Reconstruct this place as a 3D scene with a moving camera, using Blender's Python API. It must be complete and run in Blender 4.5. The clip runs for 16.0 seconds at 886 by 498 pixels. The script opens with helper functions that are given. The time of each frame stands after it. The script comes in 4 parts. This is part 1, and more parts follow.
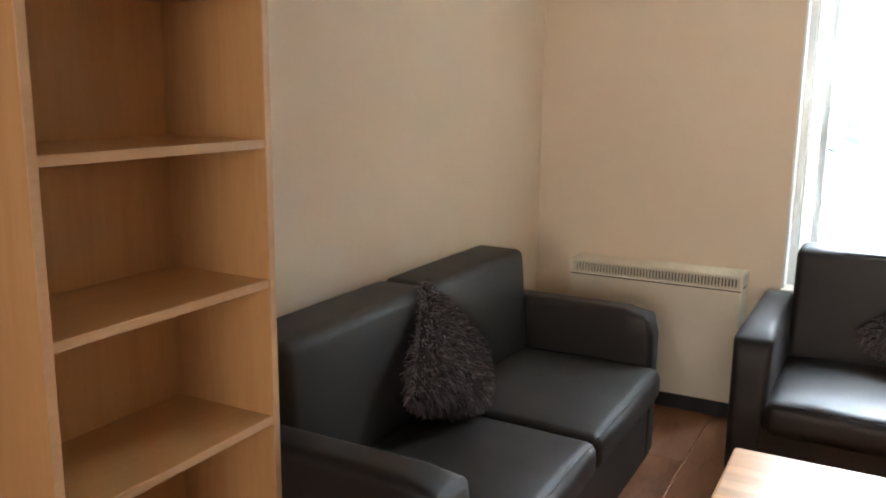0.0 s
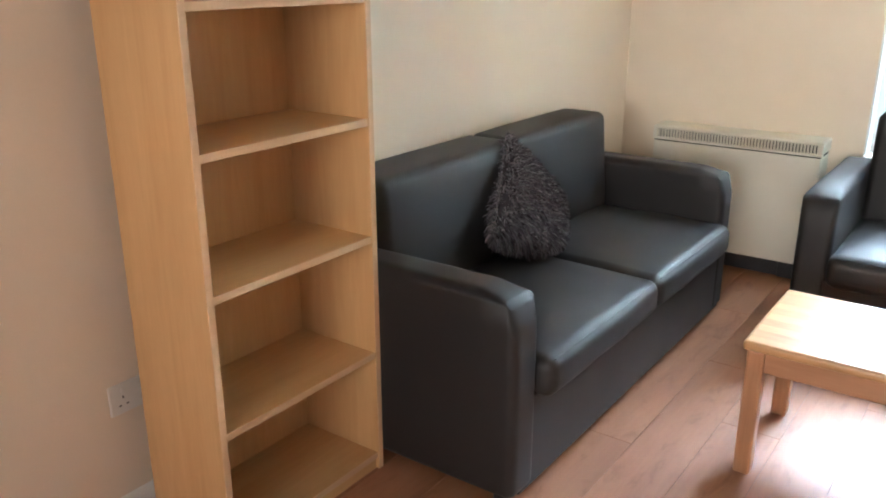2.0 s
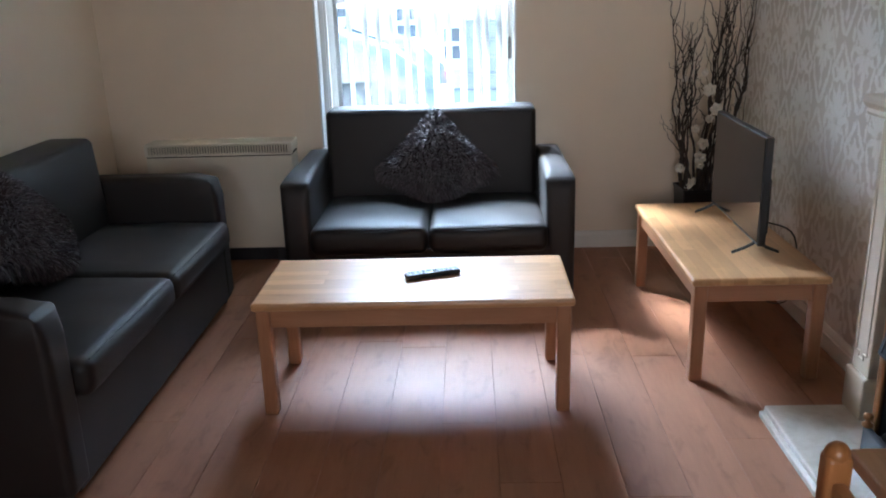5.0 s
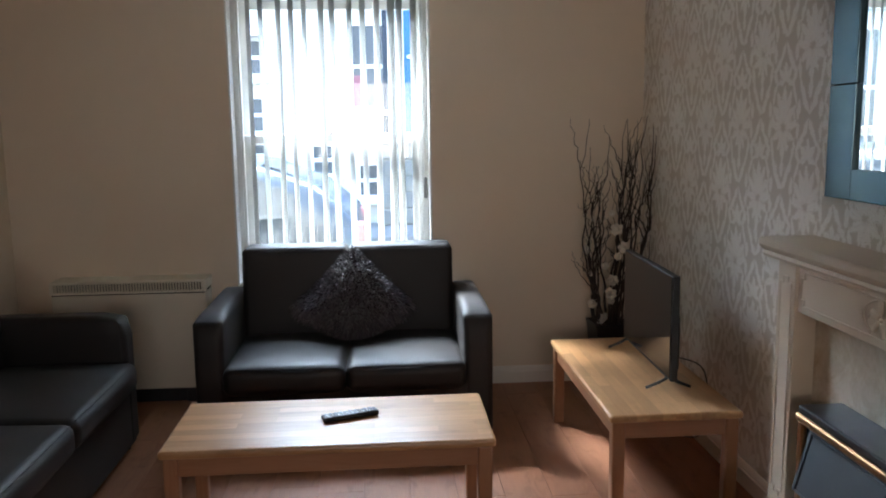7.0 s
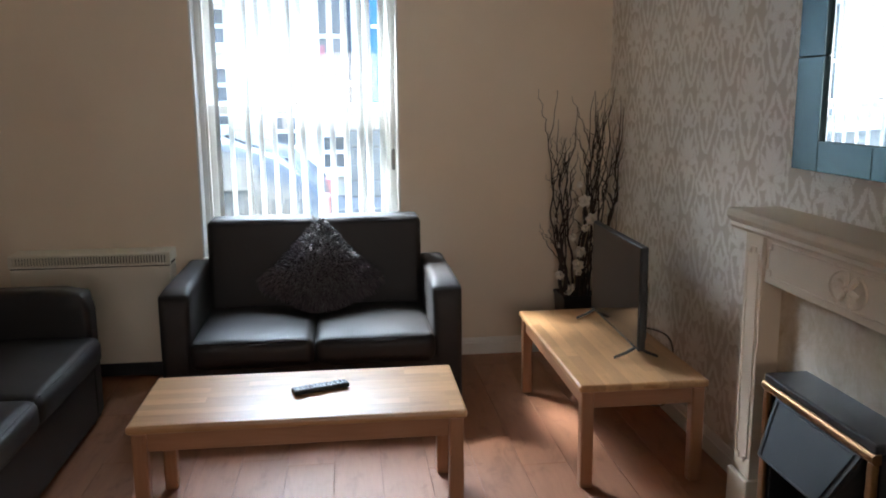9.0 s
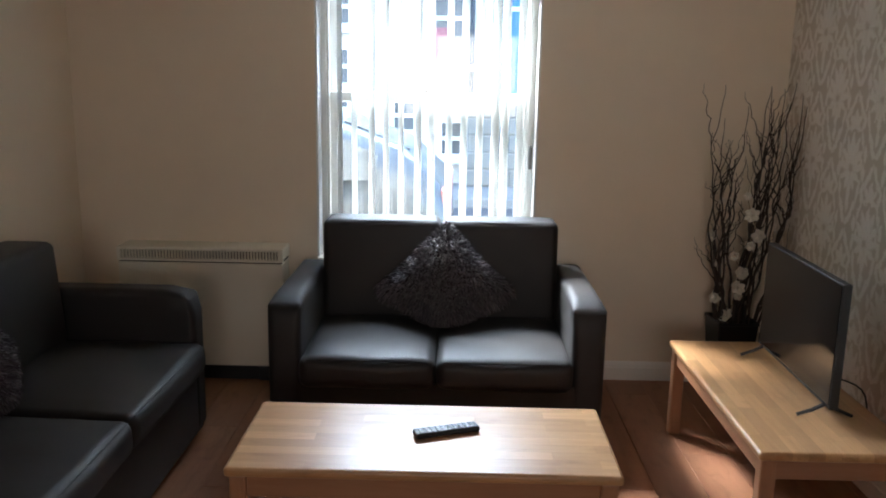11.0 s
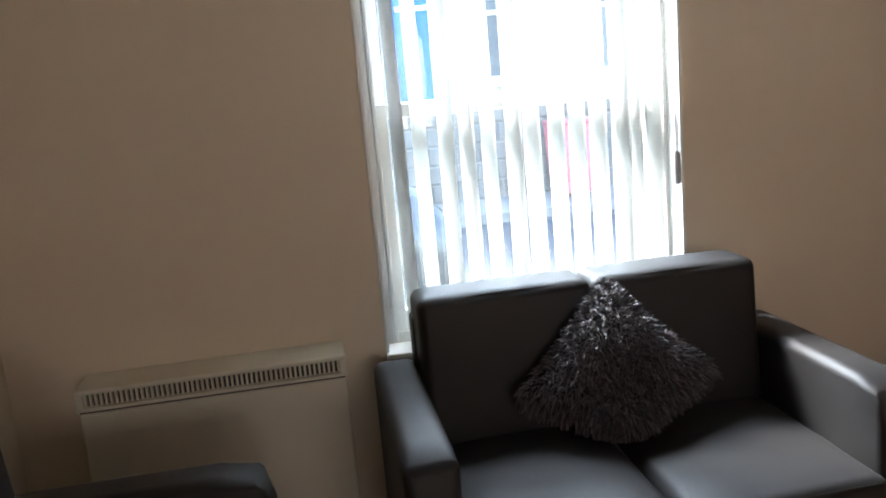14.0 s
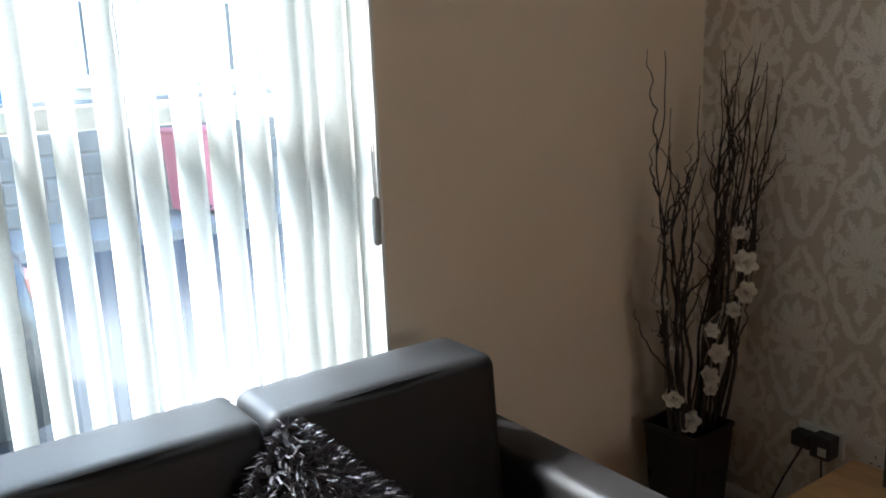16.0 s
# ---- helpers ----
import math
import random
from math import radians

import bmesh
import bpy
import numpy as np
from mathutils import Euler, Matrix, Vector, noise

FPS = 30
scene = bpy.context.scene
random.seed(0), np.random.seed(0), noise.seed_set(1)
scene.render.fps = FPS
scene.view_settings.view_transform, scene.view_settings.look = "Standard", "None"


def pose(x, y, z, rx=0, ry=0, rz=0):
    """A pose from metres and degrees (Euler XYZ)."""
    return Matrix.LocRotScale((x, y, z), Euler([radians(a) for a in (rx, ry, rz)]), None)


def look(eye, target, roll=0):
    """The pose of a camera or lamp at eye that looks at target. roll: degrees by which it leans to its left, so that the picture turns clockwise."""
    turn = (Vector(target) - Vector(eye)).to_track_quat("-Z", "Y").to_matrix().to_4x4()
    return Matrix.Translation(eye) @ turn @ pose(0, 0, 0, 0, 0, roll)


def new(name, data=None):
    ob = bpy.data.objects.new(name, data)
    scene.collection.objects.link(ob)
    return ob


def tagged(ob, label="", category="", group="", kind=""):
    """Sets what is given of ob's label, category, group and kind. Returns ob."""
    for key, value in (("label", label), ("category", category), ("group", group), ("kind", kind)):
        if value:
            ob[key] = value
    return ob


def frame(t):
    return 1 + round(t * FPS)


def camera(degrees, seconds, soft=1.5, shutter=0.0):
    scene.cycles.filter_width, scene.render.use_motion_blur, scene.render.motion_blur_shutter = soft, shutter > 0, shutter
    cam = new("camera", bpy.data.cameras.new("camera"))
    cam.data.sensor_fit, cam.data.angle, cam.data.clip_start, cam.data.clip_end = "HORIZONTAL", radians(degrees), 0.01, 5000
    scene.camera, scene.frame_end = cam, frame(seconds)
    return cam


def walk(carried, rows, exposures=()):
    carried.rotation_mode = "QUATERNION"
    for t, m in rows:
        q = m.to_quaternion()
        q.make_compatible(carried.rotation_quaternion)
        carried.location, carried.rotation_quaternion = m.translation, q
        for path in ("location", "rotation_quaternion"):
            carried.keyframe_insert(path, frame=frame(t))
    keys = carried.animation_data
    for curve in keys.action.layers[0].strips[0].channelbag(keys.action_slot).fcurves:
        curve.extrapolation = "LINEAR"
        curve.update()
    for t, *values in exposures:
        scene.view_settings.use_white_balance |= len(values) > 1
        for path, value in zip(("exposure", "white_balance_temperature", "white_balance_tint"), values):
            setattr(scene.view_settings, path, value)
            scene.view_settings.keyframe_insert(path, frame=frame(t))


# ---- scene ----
cam = camera(56.4, 16.0, soft=1.9)
PATH = [
    (0, (0.096, 0.134, 1.51), (-0.842, 1.859, 1.128), 0.6),
    (0.5, (0.111, 0.088, 1.51), (-0.936, 1.75, 1.133), -0.1),
    (1, (0.125, 0.049, 1.477), (-0.875, 1.699, 0.95), -0.3),
    (1.5, (0.143, 0.027, 1.459), (-0.827, 1.636, 0.773), 0.5),
    (2, (0.316, -0.113, 1.46), (-0.788, 1.425, 0.815), -0.1),
    (2.5, (0.397, -0.259, 1.465), (-0.658, 1.314, 0.822), -0.7),
    (3, (0.375, -0.417, 1.452), (-0.556, 1.24, 0.829), -2.7),
    (3.5, (0.424, -0.529, 1.474), (-0.238, 1.258, 0.869), -2.3),
    (4, (0.469, -0.541, 1.486), (-0.064, 1.292, 0.891), -3.3),
    (4.5, (0.512, -0.535, 1.485), (0.194, 1.347, 0.886), -2.3),
    (5, (0.533, -0.513, 1.482), (0.463, 1.391, 0.875), -1.8),
    (7.5, (0.522, -0.509, 1.513), (0.665, 1.468, 1.245), -0.8),
    (8, (0.528, -0.502, 1.508), (0.697, 1.467, 1.198), -0.8),
    (8.2, (0.526, -0.504, 1.511), (0.757, 1.453, 1.169), -0.6),
    (10.5, (0.435, -0.28, 1.49), (0.594, 1.676, 1.102), 1.1),
    (11, (0.396, 0.008, 1.532), (0.368, 1.966, 1.125), 1.0),
    (11.5, (0.216, 0.272, 1.482), (-0.014, 2.235, 1.182), 1.3),
    (12, (-0.002, 0.565, 1.521), (-0.248, 2.531, 1.252), -0.9),
    (12.5, (-0.195, 0.874, 1.537), (-0.472, 2.848, 1.365), -3.3),
    (13, (-0.39, 1.078, 1.513), (-0.513, 3.066, 1.335), -3.2),
    (13.5, (-0.517, 1.246, 1.492), (-0.363, 3.217, 1.191), -3.5),
    (14, (-0.505, 1.428, 1.499), (-0.198, 3.365, 1.112), -5.1),
    (14.5, (-0.481, 1.6, 1.502), (0.055, 3.474, 1.054), -2.5),
    (15, (-0.379, 1.855, 1.496), (0.281, 3.676, 0.996), -1.5),
    (15.5, (-0.239, 2.112, 1.502), (0.639, 3.866, 1.112), -3.2),
    (16, (-0.219, 2.439, 1.504), (0.904, 4.036, 1.071), -2.3),
]
EXPOSURES = [(0.0, 5.7, 6250, 9), (0.5, 5.95, 6050, 6), (1.0, 6.3, 5900, 5), (2.5, 6.5, 5350, 2), (3.0, 6.25, 5250, 2), (3.5, 5.15, 5050, 5), (5.0, 4.75, 5250, 8), (7.5, 3.98, 5900, 10), (8.0, 4.25, 5950, 10), (11.0, 4.2, 5950, 10), (12.5, 4.4, 6050, 10), (13.5, 4.2, 6000, 10), (14.5, 4.45, 6150, 10), (16.0, 3.85, 5950, 8)]
walk(cam, [(t, look(eye, target, roll)) for t, eye, target, roll in PATH], EXPOSURES)

# ---- world and sun ----
SUN_ELEVATION, SUN_HEADING = 48.0, 319.0
world = bpy.data.worlds.new("sky")
scene.world = world
world.use_nodes = True
sky = world.node_tree.nodes.new("ShaderNodeTexSky")
sky.sky_type, sky.sun_disc = "NISHITA", False
sky.sun_elevation, sky.sun_rotation = radians(SUN_ELEVATION), radians(SUN_HEADING)
world.node_tree.nodes["Background"].inputs[1].default_value = 0.14
world.node_tree.links.new(sky.outputs[0], world.node_tree.nodes["Background"].inputs[0])
sun = new("sun", bpy.data.lights.new("sun", "SUN"))
sun.data.energy, sun.data.angle, sun.data.color = 1.25, radians(9.0), (1.0, 0.96, 0.90)
_h, _e = radians(SUN_HEADING), radians(SUN_ELEVATION)
sun.matrix_world = look((math.sin(_h) * math.cos(_e) * 30, math.cos(_h) * math.cos(_e) * 30, math.sin(_e) * 30), (0, 0, 0))

# fill lamp added behind the walker, in a made-up opening out of view
back_fill = new("back_fill_lamp", bpy.data.lights.new("back_fill_lamp", "AREA"))
back_fill.data.shape, back_fill.data.size, back_fill.data.size_y = "RECTANGLE", 1.95, 1.05
back_fill.data.energy, back_fill.data.color = 0.34, (1.0, 0.90, 0.78)
back_fill.data.spread = radians(70)
back_fill.matrix_world = look((0.6, -2.93, 1.55), (0.6, 0.0, 1.55))

# area lamp added out of view, standing in for sky above the tall window
sky_fill = new("window_sky_fill", bpy.data.lights.new("window_sky_fill", "AREA"))
sky_fill.data.shape, sky_fill.data.size, sky_fill.data.size_y = "RECTANGLE", 6.6, 3.4
sky_fill.data.energy, sky_fill.data.color = 290.0, (0.84, 0.93, 1.0)
sky_fill.matrix_world = look((-1.0, 6.35, 4.5), (-0.6, 2.6, 0.7))


# ---- materials ----
class Nodes:
    """A node material under construction."""

    def __init__(self, name):
        self.mat = bpy.data.materials.new(name)
        self.mat.use_nodes = True
        self.tree = self.mat.node_tree
        self.bsdf = self.tree.nodes["Principled BSDF"]
        self.out = self.tree.nodes["Material Output"]

    def add(self, kind, **props):
        n = self.tree.nodes.new(kind)
        for k, v in props.items():
            setattr(n, k, v)
        return n

    def link(self, a, b):
        self.tree.links.new(a, b)

    def put(self, socket, value):
        if hasattr(value, "is_output"):
            self.link(value, socket)
        else:
            socket.default_value = value

    def math(self, op, a, b=0.0, c=0.0):
        n = self.add("ShaderNodeMath", operation=op)
        for s, v in zip(n.inputs, (a, b, c)):
            self.put(s, v)
        return n.outputs[0]

    def coords(self, which="Object", scale=(1, 1, 1), shuffle=False):
        c = self.add("ShaderNodeTexCoord")
        m = self.add("ShaderNodeMapping")
        m.inputs["Scale"].default_value = scale
        self.link(c.outputs[which], m.inputs["Vector"])
        if shuffle:
            info = self.add("ShaderNodeObjectInfo")
            k = self.math("MULTIPLY", info.outputs["Random"], 37.0)
            comb = self.add("ShaderNodeCombineXYZ")
            for i in range(3):
                self.link(k, comb.inputs[i])
            self.link(comb.outputs[0], m.inputs["Location"])
        return m.outputs[0]

    def noise(self, vec, scale, detail=4, rough=0.55, distort=0.0):
        n = self.add("ShaderNodeTexNoise")
        n.inputs["Scale"].default_value, n.inputs["Detail"].default_value = scale, detail
        n.inputs["Roughness"].default_value, n.inputs["Distortion"].default_value = rough, distort
        self.link(vec, n.inputs["Vector"])
        return n.outputs["Fac"]

    def ramp(self, fac, stops):
        n = self.add("ShaderNodeValToRGB")
        while len(n.color_ramp.elements) < len(stops):
            n.color_ramp.elements.new(0.5)
        for e, (p, c) in zip(n.color_ramp.elements, stops):
            e.position, e.color = p, (*c, 1)
        self.put(n.inputs[0], fac)
        return n.outputs[0]

    def mix(self, fac, a, b, kind="MIX"):
        n = self.add("ShaderNodeMix", data_type="RGBA", blend_type=kind)
        for s, v in ((n.inputs[0], fac), (n.inputs[6], a), (n.inputs[7], b)):
            self.put(s, v if hasattr(v, "is_output") or not isinstance(v, tuple) else (*v, 1))
        return n.outputs[2]

    def bump(self, height, strength=0.2, distance=0.002):
        n = self.add("ShaderNodeBump")
        n.inputs["Strength"].default_value, n.inputs["Distance"].default_value = strength, distance
        self.link(height, n.inputs["Height"])
        self.link(n.outputs[0], self.bsdf.inputs["Normal"])

    def finish(self, color=None, rough=None, metal=None):
        if color is not None:
            self.put(self.bsdf.inputs["Base Color"], (*color, 1) if isinstance(color, tuple) else color)
        if rough is not None:
            self.put(self.bsdf.inputs["Roughness"], rough)
        if metal is not None:
            self.put(self.bsdf.inputs["Metallic"], metal)
        return self.mat


def mottled(name, c1, c2, rough=0.6, scale=3.0, fine=60.0, bump=0.15, dist=0.001, metal=0.0, rough_var=0.1):
    """A surface with broad variation of colour, fine grain and uneven gloss."""
    n = Nodes(name)
    v = n.coords()
    broad, grain = n.noise(v, scale), n.noise(v, fine, 3)
    f = n.math("ADD", n.math("MULTIPLY", broad, 0.7), n.math("MULTIPLY", grain, 0.3))
    col = n.ramp(f, [(0.3, c1), (0.7, c2)])
    n.bump(grain, bump, dist)
    r = n.math("ADD", n.math("MULTIPLY", n.math("SUBTRACT", broad, 0.5), rough_var * 2), rough)
    return n.finish(col, r, metal)


def wood(name, dark, light, rough=0.4, along="y", scale=1.0, blocks=None, variety=0.25, knots=0.0):
    """Straight-grained wood; blocks: the width and length of glued staves."""
    n = Nodes(name)
    stretch = {"x": (1.2, 14, 14), "y": (14, 1.2, 14), "z": (14, 14, 1.2)}[along]
    v = n.coords(scale=tuple(s * scale for s in stretch), shuffle=True)
    grain = n.noise(v, 2.0, 6, 0.6, 0.8)
    fibre = n.noise(v, 14.0, 3, 0.6)
    f = n.math("ADD", n.math("MULTIPLY", grain, 0.75), n.math("MULTIPLY", fibre, 0.25))
    col = n.ramp(f, [(0.25, dark), (0.5, tuple((a + b) / 2 for a, b in zip(dark, light))), (0.75, light)])
    if blocks:
        w, l = blocks
        c = n.coords()
        if along == "y":
            m = n.add("ShaderNodeMapping")
            m.inputs["Rotation"].default_value = (0, 0, radians(90))
            n.link(c, m.inputs["Vector"])
            c = m.outputs[0]
        b = n.add("ShaderNodeTexBrick")
        b.inputs["Scale"].default_value, b.inputs["Mortar Size"].default_value = 1.0, 0.0006
        b.inputs["Brick Width"].default_value, b.inputs["Row Height"].default_value = l, w
        b.inputs["Color1"].default_value, b.inputs["Color2"].default_value = (0.72, 0.66, 0.61, 1), (1.12, 1.10, 1.07, 1)
        b.inputs["Mortar"].default_value = (0.75, 0.68, 0.6, 1)
        b.offset, b.offset_frequency = 0.37, 2
        n.link(c, b.inputs["Vector"])
        col = n.mix(0.75, col, b.outputs[0], "MULTIPLY")
    if knots:
        long = tuple(0.35 if s < 2 else 1.0 for s in stretch)
        knot = n.noise(n.coords(scale=long, shuffle=True), 17.0, 3, 0.55, 0.6)
        col = n.mix(knots, col, n.ramp(knot, [(0.30, (1.08, 1.08, 1.08)), (0.55, (1.0, 0.99, 0.98)), (0.70, (0.62, 0.55, 0.50))]), "MULTIPLY")
    info = n.add("ShaderNodeObjectInfo")
    hsv = n.add("ShaderNodeHueSaturation")
    n.link(col, hsv.inputs["Color"])
    n.link(n.math("ADD", n.math("MULTIPLY", info.outputs["Random"], variety), 1 - variety / 2), hsv.inputs["Value"])
    n.bump(fibre, 0.05, 0.0004)
    return n.finish(hsv.outputs[0], n.math("ADD", n.math("MULTIPLY", grain, 0.2), rough - 0.1))


def glassy(name, tint=(1, 1, 1), gloss=0.08):
    n = Nodes(name)
    t, g, m = n.add("ShaderNodeBsdfTransparent"), n.add("ShaderNodeBsdfGlossy"), n.add("ShaderNodeMixShader")
    t.inputs[0].default_value = (*tint, 1)
    g.inputs["Roughness"].default_value = 0.02
    m.inputs[0].default_value = gloss
    n.link(t.outputs[0], m.inputs[1])
    n.link(g.outputs[0], m.inputs[2])
    n.link(m.outputs[0], n.out.inputs[0])
    return n.mat


def cloth_blind(name):
    n = Nodes(name)
    v = n.coords(scale=(1, 1, 1))
    weave = n.noise(v, 300.0, 2)
    col = n.ramp(weave, [(0.3, (0.53, 0.53, 0.50)), (0.7, (0.60, 0.60, 0.565))])
    d, t, m = n.add("ShaderNodeBsdfDiffuse"), n.add("ShaderNodeBsdfTranslucent"), n.add("ShaderNodeMixShader")
    n.link(col, d.inputs[0])
    n.link(col, t.inputs[0])
    m.inputs[0].default_value = 0.12
    n.link(d.outputs[0], m.inputs[1])
    n.link(t.outputs[0], m.inputs[2])
    n.link(m.outputs[0], n.out.inputs[0])
    return n.mat


def damask(name):
    """Wallpaper with a half-drop damask of flowers, leaf scrolls and an ogee lattice, in a sheen a little paler than its ground."""
    n = Nodes(name)
    WIDE, TALL = 0.185, 0.557
    c = n.add("ShaderNodeTexCoord")
    warp = n.add("ShaderNodeTexNoise")
    warp.inputs["Scale"].default_value, warp.inputs["Detail"].default_value = 46.0, 4.0
    n.link(c.outputs["Object"], warp.inputs["Vector"])
    off = n.add("ShaderNodeVectorMath", operation="SUBTRACT")
    n.link(warp.outputs["Color"], off.inputs[0])
    off.inputs[1].default_value = (0.5, 0.5, 0.5)
    sc = n.add("ShaderNodeVectorMath", operation="SCALE")
    n.link(off.outputs[0], sc.inputs[0])
    sc.inputs["Scale"].default_value = 0.032
    s = n.add("ShaderNodeVectorMath", operation="ADD")
    n.link(c.outputs["Object"], s.inputs[0])
    n.link(sc.outputs[0], s.inputs[1])
    sep = n.add("ShaderNodeSeparateXYZ")
    n.link(s.outputs[0], sep.inputs[0])
    m = n.math
    u, v = m("DIVIDE", sep.outputs[1], WIDE), m("DIVIDE", sep.outputs[2], TALL)
    u = m("ADD", u, 40.15)
    v = m("ADD", v, 0.29)
    v = m("ADD", v, m("MULTIPLY", m("MODULO", m("FLOOR", u), 2.0), 0.5))
    px = m("MULTIPLY", m("SUBTRACT", m("FRACT", u), 0.5), WIDE)
    py = m("MULTIPLY", m("SUBTRACT", m("FRACT", v), 0.5), TALL)
    ax, ay = m("ABSOLUTE", px), m("ABSOLUTE", py)

    def less(a, b, soft=0.003):
        k = n.add("ShaderNodeMapRange", interpolation_type="SMOOTHSTEP")
        n.put(k.inputs[0], m("SUBTRACT", a, b))
        k.inputs[1].default_value, k.inputs[2].default_value = -soft, soft
        k.inputs[3].default_value, k.inputs[4].default_value = 1.0, 0.0
        return k.outputs[0]

    def leaf(cx, cy, turn, length, width):
        """A pointed leaf with a cut midrib, mirrored about the motif's upright axis."""
        cx, cy, length = cx * 0.90, cy * 0.945, length * 0.93
        x, y = m("SUBTRACT", ax, cx), m("SUBTRACT", py, cy)
        c_, s_ = math.cos(radians(turn)), math.sin(radians(turn))
        along = m("DIVIDE", m("ADD", m("MULTIPLY", x, c_), m("MULTIPLY", y, s_)), length)
        across = m("ABSOLUTE", m("SUBTRACT", m("MULTIPLY", y, c_), m("MULTIPLY", x, s_)))
        lobes = m("ADD", 0.98, m("MULTIPLY", m("SINE", m("MULTIPLY", along, 760.0 * length)), 0.36))
        half = m("MULTIPLY", m("MULTIPLY", m("SUBTRACT", 1.0, m("MULTIPLY", along, along)), lobes), width)
        return m("MULTIPLY", less(across, half, 0.0022), m("SUBTRACT", 1.0, m("MULTIPLY", less(across, 0.0012, 0.0012), 0.5)))

    # pale acanthus palmettes and scrolled leaves that leave a narrow curled ground between them
    LEAVES = (
        (0, 0.050, 90, 0.078, 0.021), (0.030, 0.042, 66, 0.072, 0.016), (0.054, 0.012, 42, 0.060, 0.017), (0.062, -0.028, 12, 0.050, 0.016),
        (0.050, -0.066, -24, 0.046, 0.015), (0.022, -0.088, -64, 0.046, 0.014), (0, -0.125, 90, 0.052, 0.015),
        (0.086, 0.088, 112, 0.058, 0.010), (0.088, -0.118, 74, 0.056, 0.011), (0, 0.178, 90, 0.044, 0.018), (0.028, 0.166, 46, 0.038, 0.014),
        (0.031, 0.138, -12, 0.032, 0.011), (0.060, 0.205, 132, 0.056, 0.013), (0.024, 0.252, 116, 0.048, 0.012), (0.055, -0.198, 58, 0.056, 0.014),
        (0.026, -0.250, 48, 0.044, 0.013), (0, -0.190, 90, 0.038, 0.015), (0.078, 0.155, 60, 0.040, 0.012), (0.090, 0.250, 84, 0.044, 0.013),
        (0.086, -0.262, 92, 0.040, 0.014), (0.092, -0.010, 96, 0.034, 0.010))
    light = leaf(*LEAVES[0])
    for spec in LEAVES[1:]:
        light = m("MAXIMUM", light, leaf(*spec))
    f = light
    grain = n.noise(c.outputs["Object"], 500.0, 2)
    broad = n.noise(c.outputs["Object"], 2.0, 2)
    ground = n.ramp(m("ADD", m("MULTIPLY", grain, 0.5), m("MULTIPLY", broad, 0.5)), [(0.3, (0.56, 0.485, 0.39)), (0.7, (0.61, 0.53, 0.435))])
    motif = n.ramp(grain, [(0.3, (0.77, 0.715, 0.63)), (0.7, (0.83, 0.775, 0.695))])
    n.bump(f, 0.15, 0.0006)
    n.bsdf.inputs["Specular IOR Level"].default_value = 0.8
    return n.finish(n.mix(f, ground, motif), m("SUBTRACT", 0.56, m("MULTIPLY", f, 0.22)))


def marble(name, base, vein):
    n = Nodes(name)
    v = n.coords()
    a = n.noise(v, 6.0, 6, 0.6, 1.5)
    b = n.noise(v, 25.0, 4, 0.6, 0.6)
    f = n.math("ADD", n.math("MULTIPLY", a, 0.7), n.math("MULTIPLY", b, 0.3))
    return n.finish(n.ramp(f, [(0.3, vein), (0.45, tuple((p + q) / 2 for p, q in zip(base, vein))), (0.6, base)]), 0.22)


def shag(name):
    n = Nodes(name)
    g = n.add("ShaderNodeNewGeometry")
    col = n.ramp(g.outputs["Random Per Island"], [(0.0, (0.026, 0.021, 0.025)), (0.6, (0.055, 0.045, 0.052)), (1.0, (0.16, 0.135, 0.145))])
    n.bsdf.inputs["Sheen Weight"].default_value = 0.4
    return n.finish(col, 0.6)


PAINT = mottled("cream_paint", (0.77, 0.655, 0.505), (0.82, 0.705, 0.555), 0.75, 1.2, 180, 0.12, 0.0008)
CEILING = mottled("ceiling_paint", (0.80, 0.79, 0.75), (0.84, 0.83, 0.80), 0.85, 1.0, 120, 0.1)
GLOSS_WHITE = mottled("white_gloss_paint", (0.79, 0.755, 0.68), (0.84, 0.81, 0.745), 0.32, 4, 90, 0.06)
UPVC = mottled("window_white", (0.76, 0.76, 0.72), (0.82, 0.82, 0.79), 0.3, 3, 100, 0.03)
DAMASK = damask("damask_wallpaper")
LAMINATE = wood("laminate", (0.285, 0.125, 0.062), (0.395, 0.190, 0.100), 0.52, "y", 0.45, None, 0.15, 0.55)
UNDERLAY = mottled("dark_joint", (0.21, 0.10, 0.056), (0.26, 0.128, 0.072), 0.8)
BEECH = wood("beech_veneer", (0.51, 0.283, 0.108), (0.64, 0.398, 0.18), 0.42, "z", 0.6, None, 0.06)
BEECH_FLAT = wood("beech_veneer_flat", (0.51, 0.283, 0.108), (0.64, 0.398, 0.18), 0.38, "y", 0.6, None, 0.06)
BEECH_EDGE = wood("beech_edge", (0.57, 0.37, 0.20), (0.67, 0.46, 0.275), 0.42, "y", 1.0, None, 0.05)
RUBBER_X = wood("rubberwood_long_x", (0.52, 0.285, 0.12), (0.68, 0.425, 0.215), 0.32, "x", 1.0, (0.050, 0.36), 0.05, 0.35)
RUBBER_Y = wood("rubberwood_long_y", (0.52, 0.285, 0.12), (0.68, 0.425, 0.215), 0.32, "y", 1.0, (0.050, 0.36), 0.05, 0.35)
# legs and rails: the tops' wood darkened, their shade put into the colour
RUBBER_SHADE_Z = wood("rubberwood_leg_shade", (0.33, 0.155, 0.075), (0.44, 0.23, 0.122), 0.35, "z", 1.0, None, 0.1)
RAIL_SHADE_X = wood("rubberwood_rail_shade_x", (0.33, 0.155, 0.075), (0.44, 0.23, 0.122), 0.35, "x", 1.0, None, 0.1)
